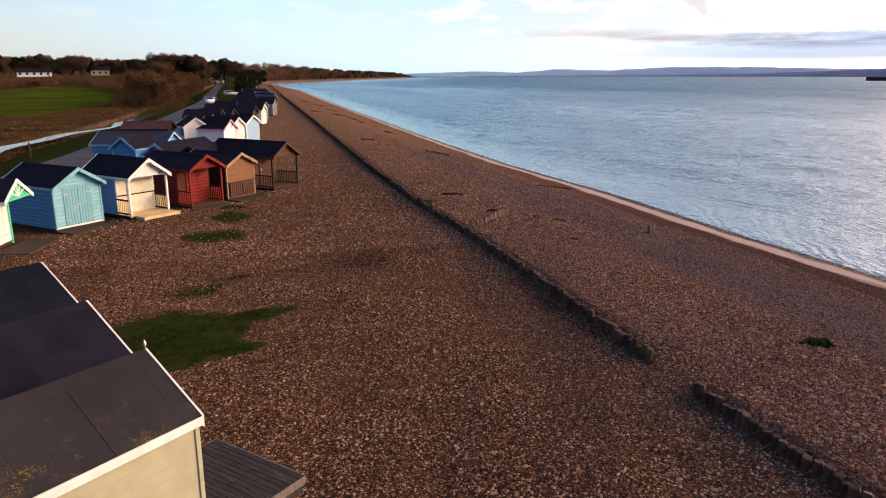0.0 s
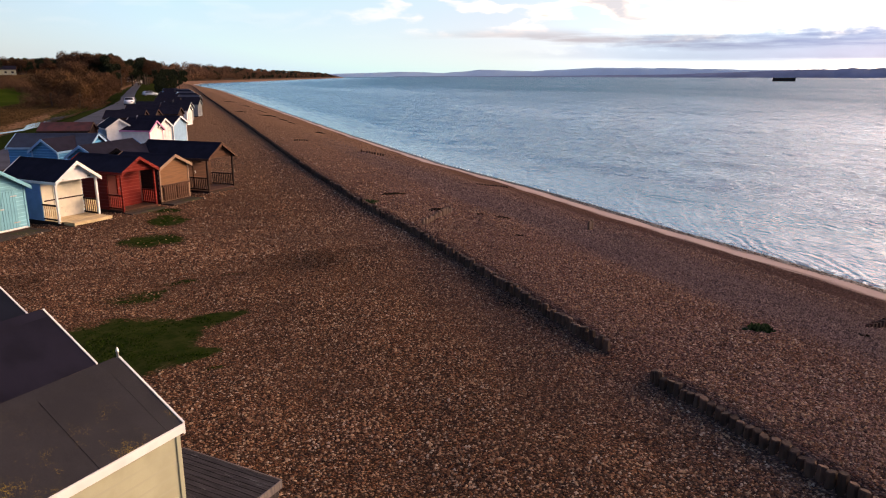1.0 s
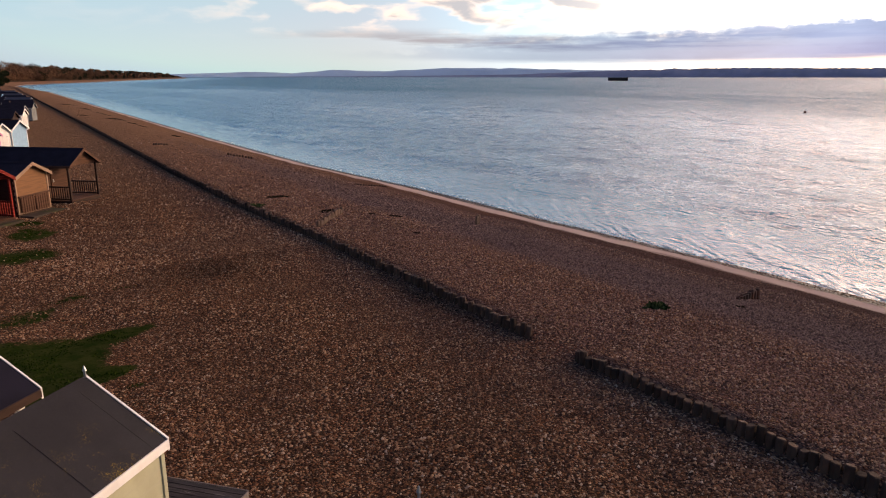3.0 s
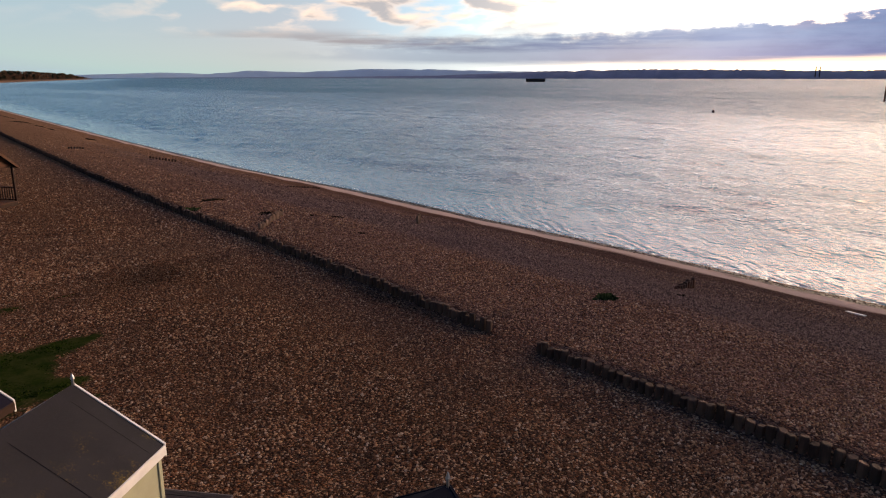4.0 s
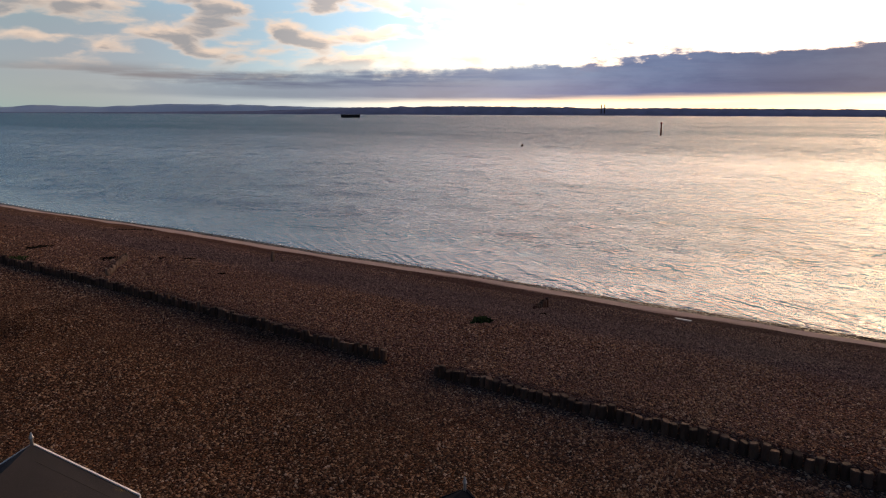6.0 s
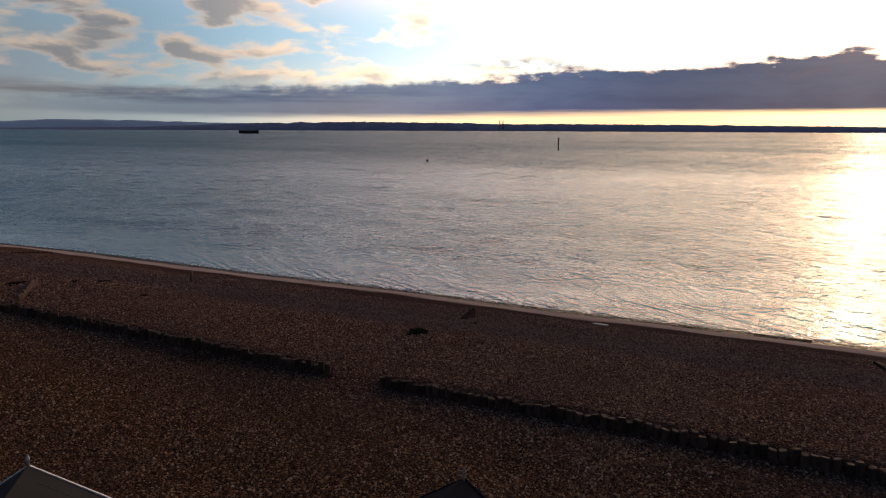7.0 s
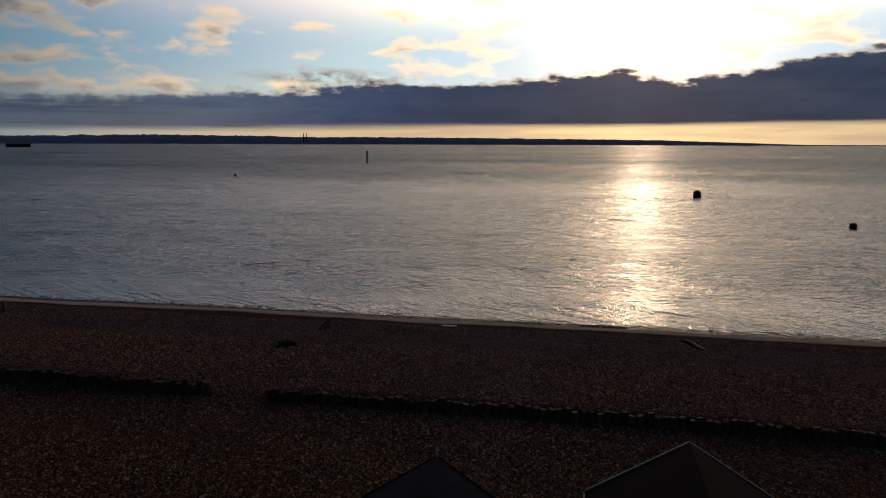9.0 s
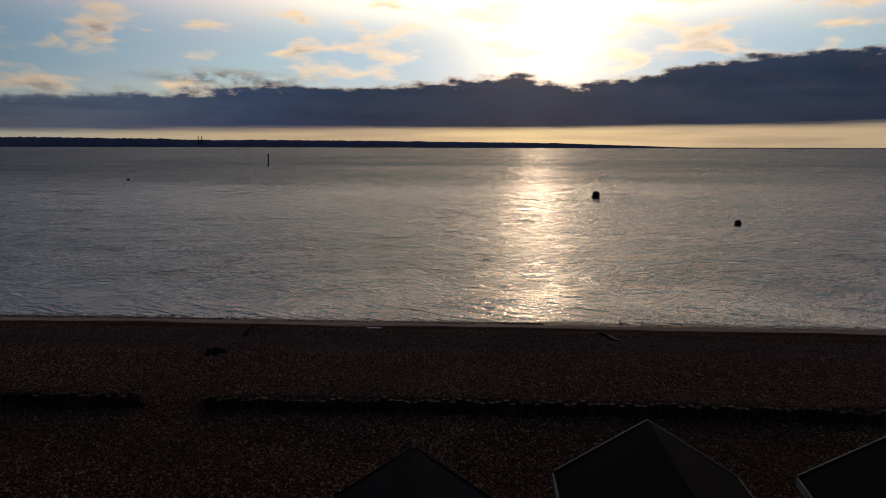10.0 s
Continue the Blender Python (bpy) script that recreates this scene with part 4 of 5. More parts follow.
def pad(x, y, face, w, d, label):
    """A thin concrete hard standing."""
    g = float(rise(x, y))
    t = thing("concrete_pad", pose(x, y, g, 0, 0, face + 90), label, "concrete slab", "hut bases")
    part("slab", boxed(-w / 2, w / 2, -d, 0.3, -0.12, 0.06, 0.015), CONCRETE, t)
    return t


def from_front(x, y, face, forward, right):
    f, s = radians(face), radians(face + 90)
    return x + math.cos(f) * forward + math.cos(s) * right, y + math.sin(f) * forward + math.sin(s) * right


# huts beside the camera
hut(-1.68, 8.64, 43, "cream painted beach hut with a worn grey felt roof", W=1.84, D=3.4, over=0.06, front=0.07, eave=2.08, ridge=2.70, wall=CREAM, trim=WHITE, roof=LICHEN_FELT, style="doors", single=True, sheets=4, finial=True, door=CREAM, corner=CREAM)
platform(*from_front(-1.68, 8.64, 43, 0.06, 0.24), 43, 1.96, 1.85, 0.25, GREY_WOOD, "wet dark boarded deck with worn pale edges", 0.095, edge=WORN_EDGE)
hut(-2.92, 10.72, 44, "beach hut with a dark felt roof and white posts", W=1.75, D=3.4, eave=2.06, ridge=2.70, wall=WHITE, trim=WHITE, roof=DARK_FELT, style="porch", sheets=3, eaves=DARK_WOOD)
hut(-4.3, 13.52, 42, "beach hut with a dark felt roof and white verge", W=1.95, D=3.4, eave=2.13, ridge=2.72, wall=WHITE, trim=WHITE, roof=NAVY_FELT, style="doors", sheets=3, eaves=WHITE)
hut(0.25, 4.85, 2, "beach hut with a blue-grey felt roof and pale verge", W=1.68, D=2.9, eave=1.93, ridge=2.58, wall=STEEL_BLUE, trim=NAVY_FELT, roof=NAVY_FELT, style="doors", sheets=3, finial=True)
hut(0.45, 2.17, 2, "beach hut with a black felt roof and thin pale verge", W=1.86, D=2.9, eave=2.26, ridge=2.92, wall=STEEL_BLUE, trim=GREY_PAINT, roof=BLACK_FELT, style="doors", sheets=3)
hut(0.75, -0.75, -4, "beach hut with a slate felt roof and wide pale eaves", W=1.9, D=2.9, eave=2.2, ridge=2.85, wall=PALE_BLUE, trim=GREY_PAINT, roof=BLACK_FELT, style="doors", sheets=3)

# curved row across the shingle
green = hut(-9.54, 27.14, -9, "white beach hut with green fretted gable and frames", W=1.75, D=3.0, eave=1.84, ridge=2.5, wall=WHITE, trim=WHITE, style="doors", front=0.94, door=WHITE)
fret = part("gable_panel", slab(bmesh.new(), [(-0.80, -0.90, 1.86), (0.80, -0.90, 1.86), (0, -0.90, 2.38)], (0, 1, 0), 0.03), GREEN, green, "green gable panel")
for k in range(5):
    a = radians(30 + 30 * k)
    tip = Vector((math.cos(a) * (0.62 if k in (0, 4) else 0.46), -0.91, 1.90 + math.sin(a) * 0.42))
    part("fan_bar", tube(bmesh.new(), [(0, -0.91, 1.89), tip], (0.022, 0.022), 6), WHITE, fret)
part("tie_beam", boxed(-0.86, 0.86, -0.935, -0.875, 1.80, 1.87), GREEN, green)
part("corner_post", boxed(0.84, 0.96, -0.07, 0.05, 0.0, 1.82), GREEN, green)
hut(-7.58, 30.32, -42, "duck-egg blue hut with double doors and bright blue sides", W=2.05, D=3.2, eave=1.78, ridge=2.48, wall=CYAN, side=MID_BLUE, trim=CYAN_DOOR, door=CYAN_DOOR, front=0.28, board=0.155, sill=WHITE)
white = hut(-5.15, 32.0, -46, "white beach hut with an open porch and pale deck", W=1.85, D=3.3, eave=1.80, ridge=2.55, wall=WHITE, side=PALE_BLUE, style="porch", porch=0.95, bars=PALE_WOOD, rail=DARK_WOOD, inner=WARM_WHITE, door=WARM_WHITE)
part("wall_rail", boxed(-0.90, 0.90, 0.835, 0.875, 0.93, 0.98), DARK_WOOD, white, "dark grab rail across the porch wall")
for sx in (-1, 1):
    part("vent_plate", boxed(sx * 0.62 - 0.07, sx * 0.62 + 0.07, -0.012, 0.0, 1.84, 1.89, 0.003), DARK_METAL, white)
red = hut(-2.91, 33.79, -45, "red stained beach hut with an open porch", W=1.81, D=3.5, eave=1.85, ridge=2.46, wall=RED, trim=RED, style="porch", porch=0.9, bars=RED, rail=DARK_RED, deck=BROWN, inner=DARK_RED)
brown = hut(-1.47, 36.05, -42, "tan beach hut with a closed front and low brown gate", W=1.9, D=3.0, eave=1.76, ridge=2.3, wall=TAN, trim=WORN_TRIM, style="shut", side=DARK_WOOD, board=0.24, eaves=DARK_WOOD)
for sx in (-1, 1):
    leaf = part("gate_leaf", boxed(min(0.02 * sx, 0.84 * sx), max(0.02 * sx, 0.84 * sx), -0.10, -0.06, 0.2, 0.80), BROWN, brown, "brown boarded gate leaf")
    for k in range(6):
        part("pale", boxed(sx * (0.09 + 0.135 * k) - 0.05, sx * (0.09 + 0.135 * k) + 0.05, -0.122, -0.10, 0.16, 0.86, 0.004), BROWN, leaf)
part("gate_rail", boxed(-0.92, 0.92, -0.13, -0.06, 0.86, 0.93), BROWN, brown)
dark = hut(0.80, 38.41, -42, "dark timber beach hut with a railed open porch", W=1.98, D=4.6, eave=1.84, ridge=2.57, wall=BROWN, trim=BROWN, style="porch", porch=1.5, rail=DARK_WOOD, bars=DARK_WOOD, posts=DARK_WOOD, gable_mat=BROWN, deck=BROWN, inner=BROWN)
platform(*from_front(-5.15, 32.0, -46, 0.04, 0.1), -46, 1.75, 0.62, 0.17, PALE_WOOD, "pale new timber deck before the white hut")
pad(*from_front(-7.58, 30.32, -42, 0.0, 0.1), -42, 2.3, 1.0, "damp dark slab before the duck-egg blue hut")
pad(*from_front(-8.95, 27.05, -9, 0.0, 0.2), -9, 2.3, 0.9, "mossy slab before the green and white hut")
pad(*from_front(-2.91, 33.79, -45, 0.0, 0.0), -45, 1.9, 0.45, "damp slab before the red hut")
pad(*from_front(-1.47, 36.05, -42, 0.0, 0.15), -42, 2.1, 0.7, "damp slab before the tan hut")

# second row behind, facing inland
hut(-8.48, 45.6, -122, "bright blue hut gable with white verge boards", W=1.7, D=4.6, eave=1.72, ridge=2.42, wall=MID_BLUE, trim=PALE_BLUE, style="shut")
hut(-6.04, 41.6, -120, "bright blue hut gable with pale blue verge boards", W=1.7, D=4.4, eave=1.75, ridge=2.4, wall=MID_BLUE, trim=PALE_BLUE, style="shut")
hut(-4.02, 39.2, -118, "dark green hut with a black felt roof", W=1.8, D=4.2, eave=1.75, ridge=2.40, wall=DARK_METAL, trim=DARK_WOOD, style="shut")
hut(-6.0, 47.6, -18, "long blue hut with a slate blue felt roof", W=2.4, D=4.6, eave=1.75, ridge=2.48, wall=MID_BLUE, roof=BLUE_FELT, trim=STEEL_BLUE, style="shut")
hut(-8.0, 63.4, -10, "hut with a maroon felt roof", W=2.2, D=3.6, eave=1.70, ridge=2.3, wall=DARK_WOOD, roof=MAROON, trim=DARK_WOOD, style="shut")
# third cluster
hut(-5.95, 63.6, -72, "white gabled hut with pale blue sides", W=2.0, D=3.0, eave=1.68, ridge=2.45, wall=WHITE, side=PALE_BLUE, trim=WHITE, style="shut")
hut(-3.2, 63.2, -30, "white hut with pink verge boards and cream side", W=1.9, D=3.4, eave=1.62, ridge=2.4, wall=WHITE, side=WHITE, trim=PINK, style="shut")
hut(-2.55, 64.3, -36, "white gabled hut with double doors", W=1.7, D=3.4, eave=1.8, ridge=2.5, wall=WHITE)
hut(-1.35, 66.8, -30, "steel blue hut with white corner boards", W=2.2, D=3.8, eave=1.85, ridge=2.5, wall=STEEL_BLUE, side=STEEL_BLUE, trim=WHITE, style="shut")
pink = thing("notice_board", pose(-2.75, 62.3, float(rise(-2.75, 62.3)), -12, 0, 40), "bright pink board leaning by a white hut", "board")
part("panel", boxed(-0.45, 0.45, -0.02, 0.02, 0, 0.6), HOT_PINK, pink)
FAR_HUTS = [(-4.7, 78, DARK_WOOD, DARK_FELT), (-3.6, 80, DARK_WOOD, DARK_FELT), (-1.4, 84.5, DARK_WOOD, DARK_FELT), (-0.4, 92, WHITE, DARK_FELT), (-3.8, 93, DARK_WOOD, DARK_FELT), (-3.6, 105, STEEL_BLUE, DARK_FELT), (-0.2, 99, GREY_PAINT, DARK_FELT),
            (1.2, 112, GREY_PAINT, DARK_FELT), (1.5, 123, DARK_WOOD, DARK_FELT), (-1.6, 122, DARK_WOOD, DARK_FELT), (1.7, 138, GREY_PAINT, BLUE_FELT), (-1.9, 142, DARK_WOOD, DARK_FELT), (1.4, 153, DARK_WOOD, DARK_FELT), (1.0, 168, GREY_PAINT, BLUE_FELT), (-2.4, 166, PALE_BLUE, DARK_FELT), (0.7, 184, GREY_PAINT, DARK_FELT), (-1.9, 191, DARK_WOOD, DARK_FELT), (0.3, 203, GREY_PAINT, BLUE_FELT), (-2.6, 208, PALE_BLUE, DARK_FELT)]
for i, (x, y, paint_, felt) in enumerate(FAR_HUTS):
    hut(x, y, -14 - (i * 7) % 9, {WHITE: "white", GREY_PAINT: "grey", STEEL_BLUE: "steel blue", PALE_BLUE: "pale blue", DARK_WOOD: "dark brown"}[paint_] + " beach hut farther along the row", W=2.0, D=3.6, eave=1.8, ridge=2.5, wall=paint_, roof=felt, trim=WHITE if paint_ == WHITE else paint_, style="doors", board=0.3)


# ---- trees and far land ----
def tree_parts(seed, tall, spread, leaves, low=0.25, size=0.35, limbs=7, thin=(0.25, 0.6)):
    """Meshes of one tree: trunk with limbs, and a crown of many small pieces."""
    rnd = random.Random(seed)
    bm = bmesh.new()
    tube(bm, [(0, 0, -0.5), (0.05 * tall * rnd.uniform(-1, 1), 0, tall * 0.3), (0, 0.04 * tall * rnd.uniform(-1, 1), tall * 0.75)], (0.03 * tall, 0.022 * tall, 0.007 * tall), 6)
    tips = []
    for i in range(limbs):
        a, z = rnd.uniform(0, 6.28), tall * rnd.uniform(low, 0.6)
        r = spread * rnd.uniform(0.5, 0.85)
        tip = Vector((math.cos(a) * r, math.sin(a) * r, min(tall * 0.93, z + tall * rnd.uniform(0.15, 0.4))))
        tube(bm, [(0, 0, z), (tip.x * 0.5, tip.y * 0.5, (z + tip.z) / 2 - 0.02 * tall), tip], (0.012 * tall, 0.008 * tall, 0.003 * tall), 5)
        tips.append((tip, spread * rnd.uniform(0.28, 0.5)))
    tips.append((Vector((0, 0, tall * 0.85)), spread * 0.4))
    trunk = finish(bm, "trunk", BARK)
    verts, faces = [], []
    while len(faces) < leaves:
        c, r = rnd.choice(tips)
        d = Vector((rnd.gauss(0, 1), rnd.gauss(0, 1), rnd.gauss(0, 0.8)))
        p = c + d.normalized() * r * rnd.uniform(0.2, 1.0) ** 0.5
        if p.z < tall * low * 0.6:
            continue
        s = size * rnd.uniform(0.5, 1.3)
        a = Vector((rnd.gauss(0, 1), rnd.gauss(0, 1), rnd.gauss(0.4, 1))).normalized() * s
        b = a.cross(Vector((rnd.gauss(0, 1), rnd.gauss(0, 1), rnd.gauss(0, 1)))).normalized() * s * rnd.uniform(*thin)
        i = len(verts)
        verts += [p - a, p + b * 1.5, p + a]
        faces.append((i, i + 1, i + 2))
    return trunk, verts, faces


def tree_kind(seed, tall, spread, material, leaves, label, **more):
    trunk, verts, faces = tree_parts(seed, tall, spread, leaves, **more)
    t = thing("tree", pose(0, 0, 0), label, "tree", "shore trees")
    new("trunk", trunk).parent = t
    new("crown", mesh_of("crown", verts, faces, material)).parent = t
    return t


TREES = [tree_kind(1, 9, 4.2, TWIGS, 15000, "bare brown winter tree with a rounded crown", size=0.30, thin=(0.08, 0.16), low=0.12), tree_kind(2, 10.5, 4.0, TWIGS, 15000, "tall bare winter tree with a ragged crown", size=0.30, thin=(0.08, 0.16), limbs=10),
         tree_kind(3, 8, 4.4, RUSSET, 4600, "russet winter tree with a spreading crown", size=0.46, thin=(0.09, 0.19)), tree_kind(4, 11, 2.9, EVERGREEN, 3800, "dark evergreen tree with a narrow crown", low=0.1, size=0.34),
         tree_kind(5, 8.5, 4.6, EVERGREEN, 4000, "dark evergreen tree with a broad crown", low=0.15, size=0.38), tree_kind(6, 5, 3.4, TWIGS, 5000, "low brown scrub tree", low=0.02, size=0.42, thin=(0.07, 0.16), limbs=10)]
used = set()


def plant_tree(i, x, y, s, turn):
    m = pose(x, y, float(rise(x, y)) - 0.1, 0, 0, turn)
    t = TREES[i]
    if i not in used:
        used.add(i)
        t.matrix_world = m @ Matrix.Scale(s, 4)
        return
    c = copy_thing(t, m)
    c.matrix_world = m @ Matrix.Scale(s, 4)


rnd = random.Random(11)


def pasture(x, y):
    if abs(x / y + 0.28) < 0.05 and y < 432:        # clear view to the low house
        return True
    return x < -34 - max(y - 238, 0) * 0.19 and y < 340 + 10 * (x + 105) and y < 500


# scrub beside the lane and the stream
for i in range(70):
    y = rnd.uniform(168, 310)
    x = -20.5 - (y - 168) * 0.03 - abs(rnd.gauss(0, 1)) * 9
    if not pasture(x, y):
        plant_tree(rnd.choice((5, 5, 0, 5, 5, 2)), x, y, rnd.uniform(0.6, 1.0), rnd.uniform(0, 360))
# wood along the skyline
for i in range(190):
    y = rnd.uniform(300, 650)
    edge = float(line(FENCE, y)) - (16 if y > 460 else 36)
    x = edge - rnd.uniform(0, 1) ** 0.9 * (55 + 0.14 * y)
    if not pasture(x, y):
        plant_tree(rnd.choice((0, 1, 2, 3, 4, 0, 1, 1, 5)), x, y, rnd.uniform(0.85, 1.22) * (1 + 0.15 * (x > -75 and y > 420)), rnd.uniform(0, 360))
# wood beyond the pasture
for i in range(60):
    x = rnd.uniform(-190, -84)
    y = rnd.uniform(440, 640)
    plant_tree(rnd.choice((0, 1, 2, 4, 5, 5)), x, y, rnd.uniform(0.85, 1.3), rnd.uniform(0, 360))
# tall trees where the lane bends away
for i in range(34):
    y = rnd.uniform(335, 480)
    x = -6 - (y - 335) * 0.03 - rnd.random() * 46
    plant_tree(rnd.choice((0, 1, 3, 4, 1, 0)), x, y, rnd.uniform(1.15, 1.55), rnd.uniform(0, 360))
# dark clump where the lane meets the beach
for x, y, s in ((-6.5, 214, 0.4), (-8.0, 236, 0.5), (-5.0, 256, 0.5), (-7.5, 280, 0.6), (-4, 305, 0.7), (-9, 325, 0.9), (-3, 350, 0.9), (-7, 380, 1.0)):
    plant_tree(4, x, y, s, x * 50)


def far_wood(name, label, spots, material, leaf=1.6, per=46, thin=(0.3, 0.7)):
    """Distant woodland as one mass of small clumps."""
    r = random.Random(len(name))
    verts, faces = [], []
    for x, y, tall in spots:
        g = float(rise(x, y))
        for _ in range(per):
            d = Vector((r.gauss(0, 1), r.gauss(0, 1), r.gauss(0, 1))).normalized() * r.random() ** 0.4
            p = Vector((x + d.x * tall * 0.45, y + d.y * tall * 0.45, g + tall * (0.5 + 0.46 * d.z)))
            a = Vector((r.gauss(0, 1), r.gauss(0, 1), r.gauss(0, 1))).normalized() * leaf * r.uniform(0.5, 1.1)
            b = a.cross(Vector((r.gauss(0, 1), r.gauss(0, 1), r.gauss(0, 1)))).normalized() * leaf * r.uniform(*thin)
            i = len(verts)
            verts += [p - a, p + b * 1.6, p + a]
            faces.append((i, i + 1, i + 2))
    return tagged(new(name, mesh_of(name, verts, faces, material)), label, "woodland", kind="stuff")


spots = []
for i in range(760):
    y = 690 + 1840 * rnd.random() ** 1.6
    back = 7 + abs(rnd.gauss(0, 1)) * (12 + y * 0.02)
    spots.append((float(line(FENCE, y)) - back, y, rnd.uniform(8, 15) * float(line([(690, 1.15), (1000, 0.8), (1500, 0.5), (2600, 0.3)], y))))
for i in range(90):
    y = rnd.uniform(480, 720)
    spots.append((float(line(FENCE, y)) - 10 - rnd.random() * 38, y, rnd.uniform(10, 14)))
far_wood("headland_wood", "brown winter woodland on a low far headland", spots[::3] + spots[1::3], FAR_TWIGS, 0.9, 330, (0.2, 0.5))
far_wood("headland_evergreens", "dark evergreen woodland on a low far headland", spots[2::3], EVERGREEN, 1.0, 140, (0.3, 0.6))
spots = [(-40 - rnd.random() * 520, 640 + rnd.random() * 500, rnd.uniform(8, 14)) for _ in range(330)]
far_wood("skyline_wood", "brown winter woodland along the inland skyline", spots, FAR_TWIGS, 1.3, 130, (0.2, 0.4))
# brambles and undergrowth that close the wood's foot
spots = []
for i in range(420):
    y = rnd.uniform(165, 640)
    spots.append((float(line(FENCE, y)) - (14 if y > 460 else 25 + (y - 165) * 0.03) - min(abs(rnd.gauss(0, 1)), 1.4) * (9 if y < 320 else y * 0.06), y, rnd.uniform(2.0, 4.5)))
HEDGE = [(0.0, -125, 246), (0.3, -102, 272), (0.6, -76, 326), (1.0, -42, 236)]
for i in range(330):
    f = rnd.random()
    x, y = line([(a, b) for a, b, c in HEDGE], f), line([(a, c) for a, b, c in HEDGE], f)
    spots.append((float(x) + (rnd.uniform(0, 9) if f > 0.55 else -rnd.uniform(0, 9)), float(y) + rnd.uniform(0, 20), rnd.uniform(2.0, 4.5)))
far_wood("undergrowth", "tangled brown brambles at the foot of the wood", spots, TWIGS, 0.36, 330, (0.07, 0.16))


def far_shore(name, az0, az1, dist, heights, material, label, ragged=1.0):
    """A low ridge of land across the water; heights: (azimuth, metres)."""
    bm = bmesh.new()
    rows = []
    for i in range(901):
        a = az0 + (az1 - az0) * i / 900
        h = float(line(heights, a))
        h *= 1 + 0.10 * noise.noise((a * 0.9, dist * 0.01, 0)) + ragged * (0.05 * noise.noise((a * 5, 1, 0)) + 0.07 * noise.noise((a * 17, 2, 0)) + 0.10 * noise.noise((a * 61, 4, 0)))
        s, c = math.sin(radians(a)), math.cos(radians(a))
        rows.append([bm.verts.new((s * d, c * d, z)) for d, z in ((dist, SEA_LEVEL - 0.5), (dist + 15, SEA_LEVEL + min(h * 0.35, 6)), (dist + 90, h * 0.75), (dist + 190, h), (dist + 500, h * 0.9))])
    for r, s in zip(rows, rows[1:]):
        for k in range(4):
            bm.faces.new((r[k], s[k], s[k + 1], r[k + 1]))
    return tagged(new(name, finish(bm, name, material, True)), label, "far shore", kind="structure")


# blue distance haze is put into the colours of both far shores
HILLS = surface("haze_tinted_hills", (0.30, 0.44, 0.56), (0.26, 0.38, 0.50), 1.0, 0.004, bump=0.0, fine=0.02, spec=0.0)
WOODED = surface("haze_tinted_wooded_shore", (0.150, 0.190, 0.285), (0.115, 0.150, 0.225), 1.0, 0.01, bump=0.0, fine=0.05, spec=0.0)
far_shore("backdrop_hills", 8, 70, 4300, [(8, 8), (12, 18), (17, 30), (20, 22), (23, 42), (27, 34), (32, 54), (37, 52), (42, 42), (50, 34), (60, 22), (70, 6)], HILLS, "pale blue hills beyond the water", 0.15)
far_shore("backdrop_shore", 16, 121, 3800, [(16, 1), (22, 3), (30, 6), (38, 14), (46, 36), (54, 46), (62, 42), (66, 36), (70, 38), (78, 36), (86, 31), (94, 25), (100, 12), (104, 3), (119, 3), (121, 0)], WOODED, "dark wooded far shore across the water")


# ---- things in the water ----
def buoy(x, y, r, tall, label):
    b = thing("mooring_buoy", pose(x, y, SEA_LEVEL), label, "buoy", "buoys")
    part("float", tube(bmesh.new(), [(0, 0, -0.4 * tall), (0, 0, 0.1 * tall), (0, 0, 0.8 * tall), (0, 0, tall)], (r * 0.8, r, r * 0.9, r * 0.6), 16), DARK_METAL, b)
    part("top_ring", tube(bmesh.new(), [(0, 0, tall), (0, 0, tall * 1.12)], (r * 0.25, r * 0.2), 10), RUST, b)
    return b


buoy(108.1, -10.7, 0.62, 1.05, "large dark steel mooring buoy afloat")
buoy(69.8, -21.0, 0.36, 0.5, "small dark mooring buoy afloat")
buoy(150, 92.7, 0.30, 0.55, "small distant dark buoy afloat")

mark = thing("channel_marker", pose(265, 98.7, SEA_LEVEL), "tall dark red channel marker pile in the sea", "marker post")
part("pile", tube(bmesh.new(), [(0, 0, -1), (0, 0, 3.4), (0, 0, 4.6)], (0.30, 0.27, 0.22), 10), RUST, mark)
part("topmark", boxed(-0.32, 0.32, -0.32, 0.32, 4.6, 5.05, 0.03), RED_PLASTIC, mark)

fort = thing("sea_platform", pose(870, 860, SEA_LEVEL, 0, 0, -45), "long low dark platform standing in the sea", "sea platform")
part("hull", boxed(-16, 16, -5, 5, -1, 4.6, 0.4), DARK_METAL, fort)
part("deck_edge", boxed(-16.4, 16.4, -5.4, 5.4, 4.6, 5.3, 0.1), DARK_METAL, fort)
for i in range(7):
    part("bollard", boxed(-15 + i * 5 - 0.6, -15 + i * 5 + 0.6, -4.6, -3.6, 5.3, 6.1, 0.1), DARK_METAL, fort)
chim = thing("distant_chimneys", pose(*(3790 * math.sin(radians(65.5)), 3790 * math.cos(radians(65.5))), 18), "pair of thin distant chimneys on the far shore", "chimneys")
for k in (0, 16):
    part("chimney", tube(bmesh.new(), [(k * 0.4, -k, -10), (k * 0.4, -k, 36)], (3, 2.2), 8), DARK_METAL, chim)


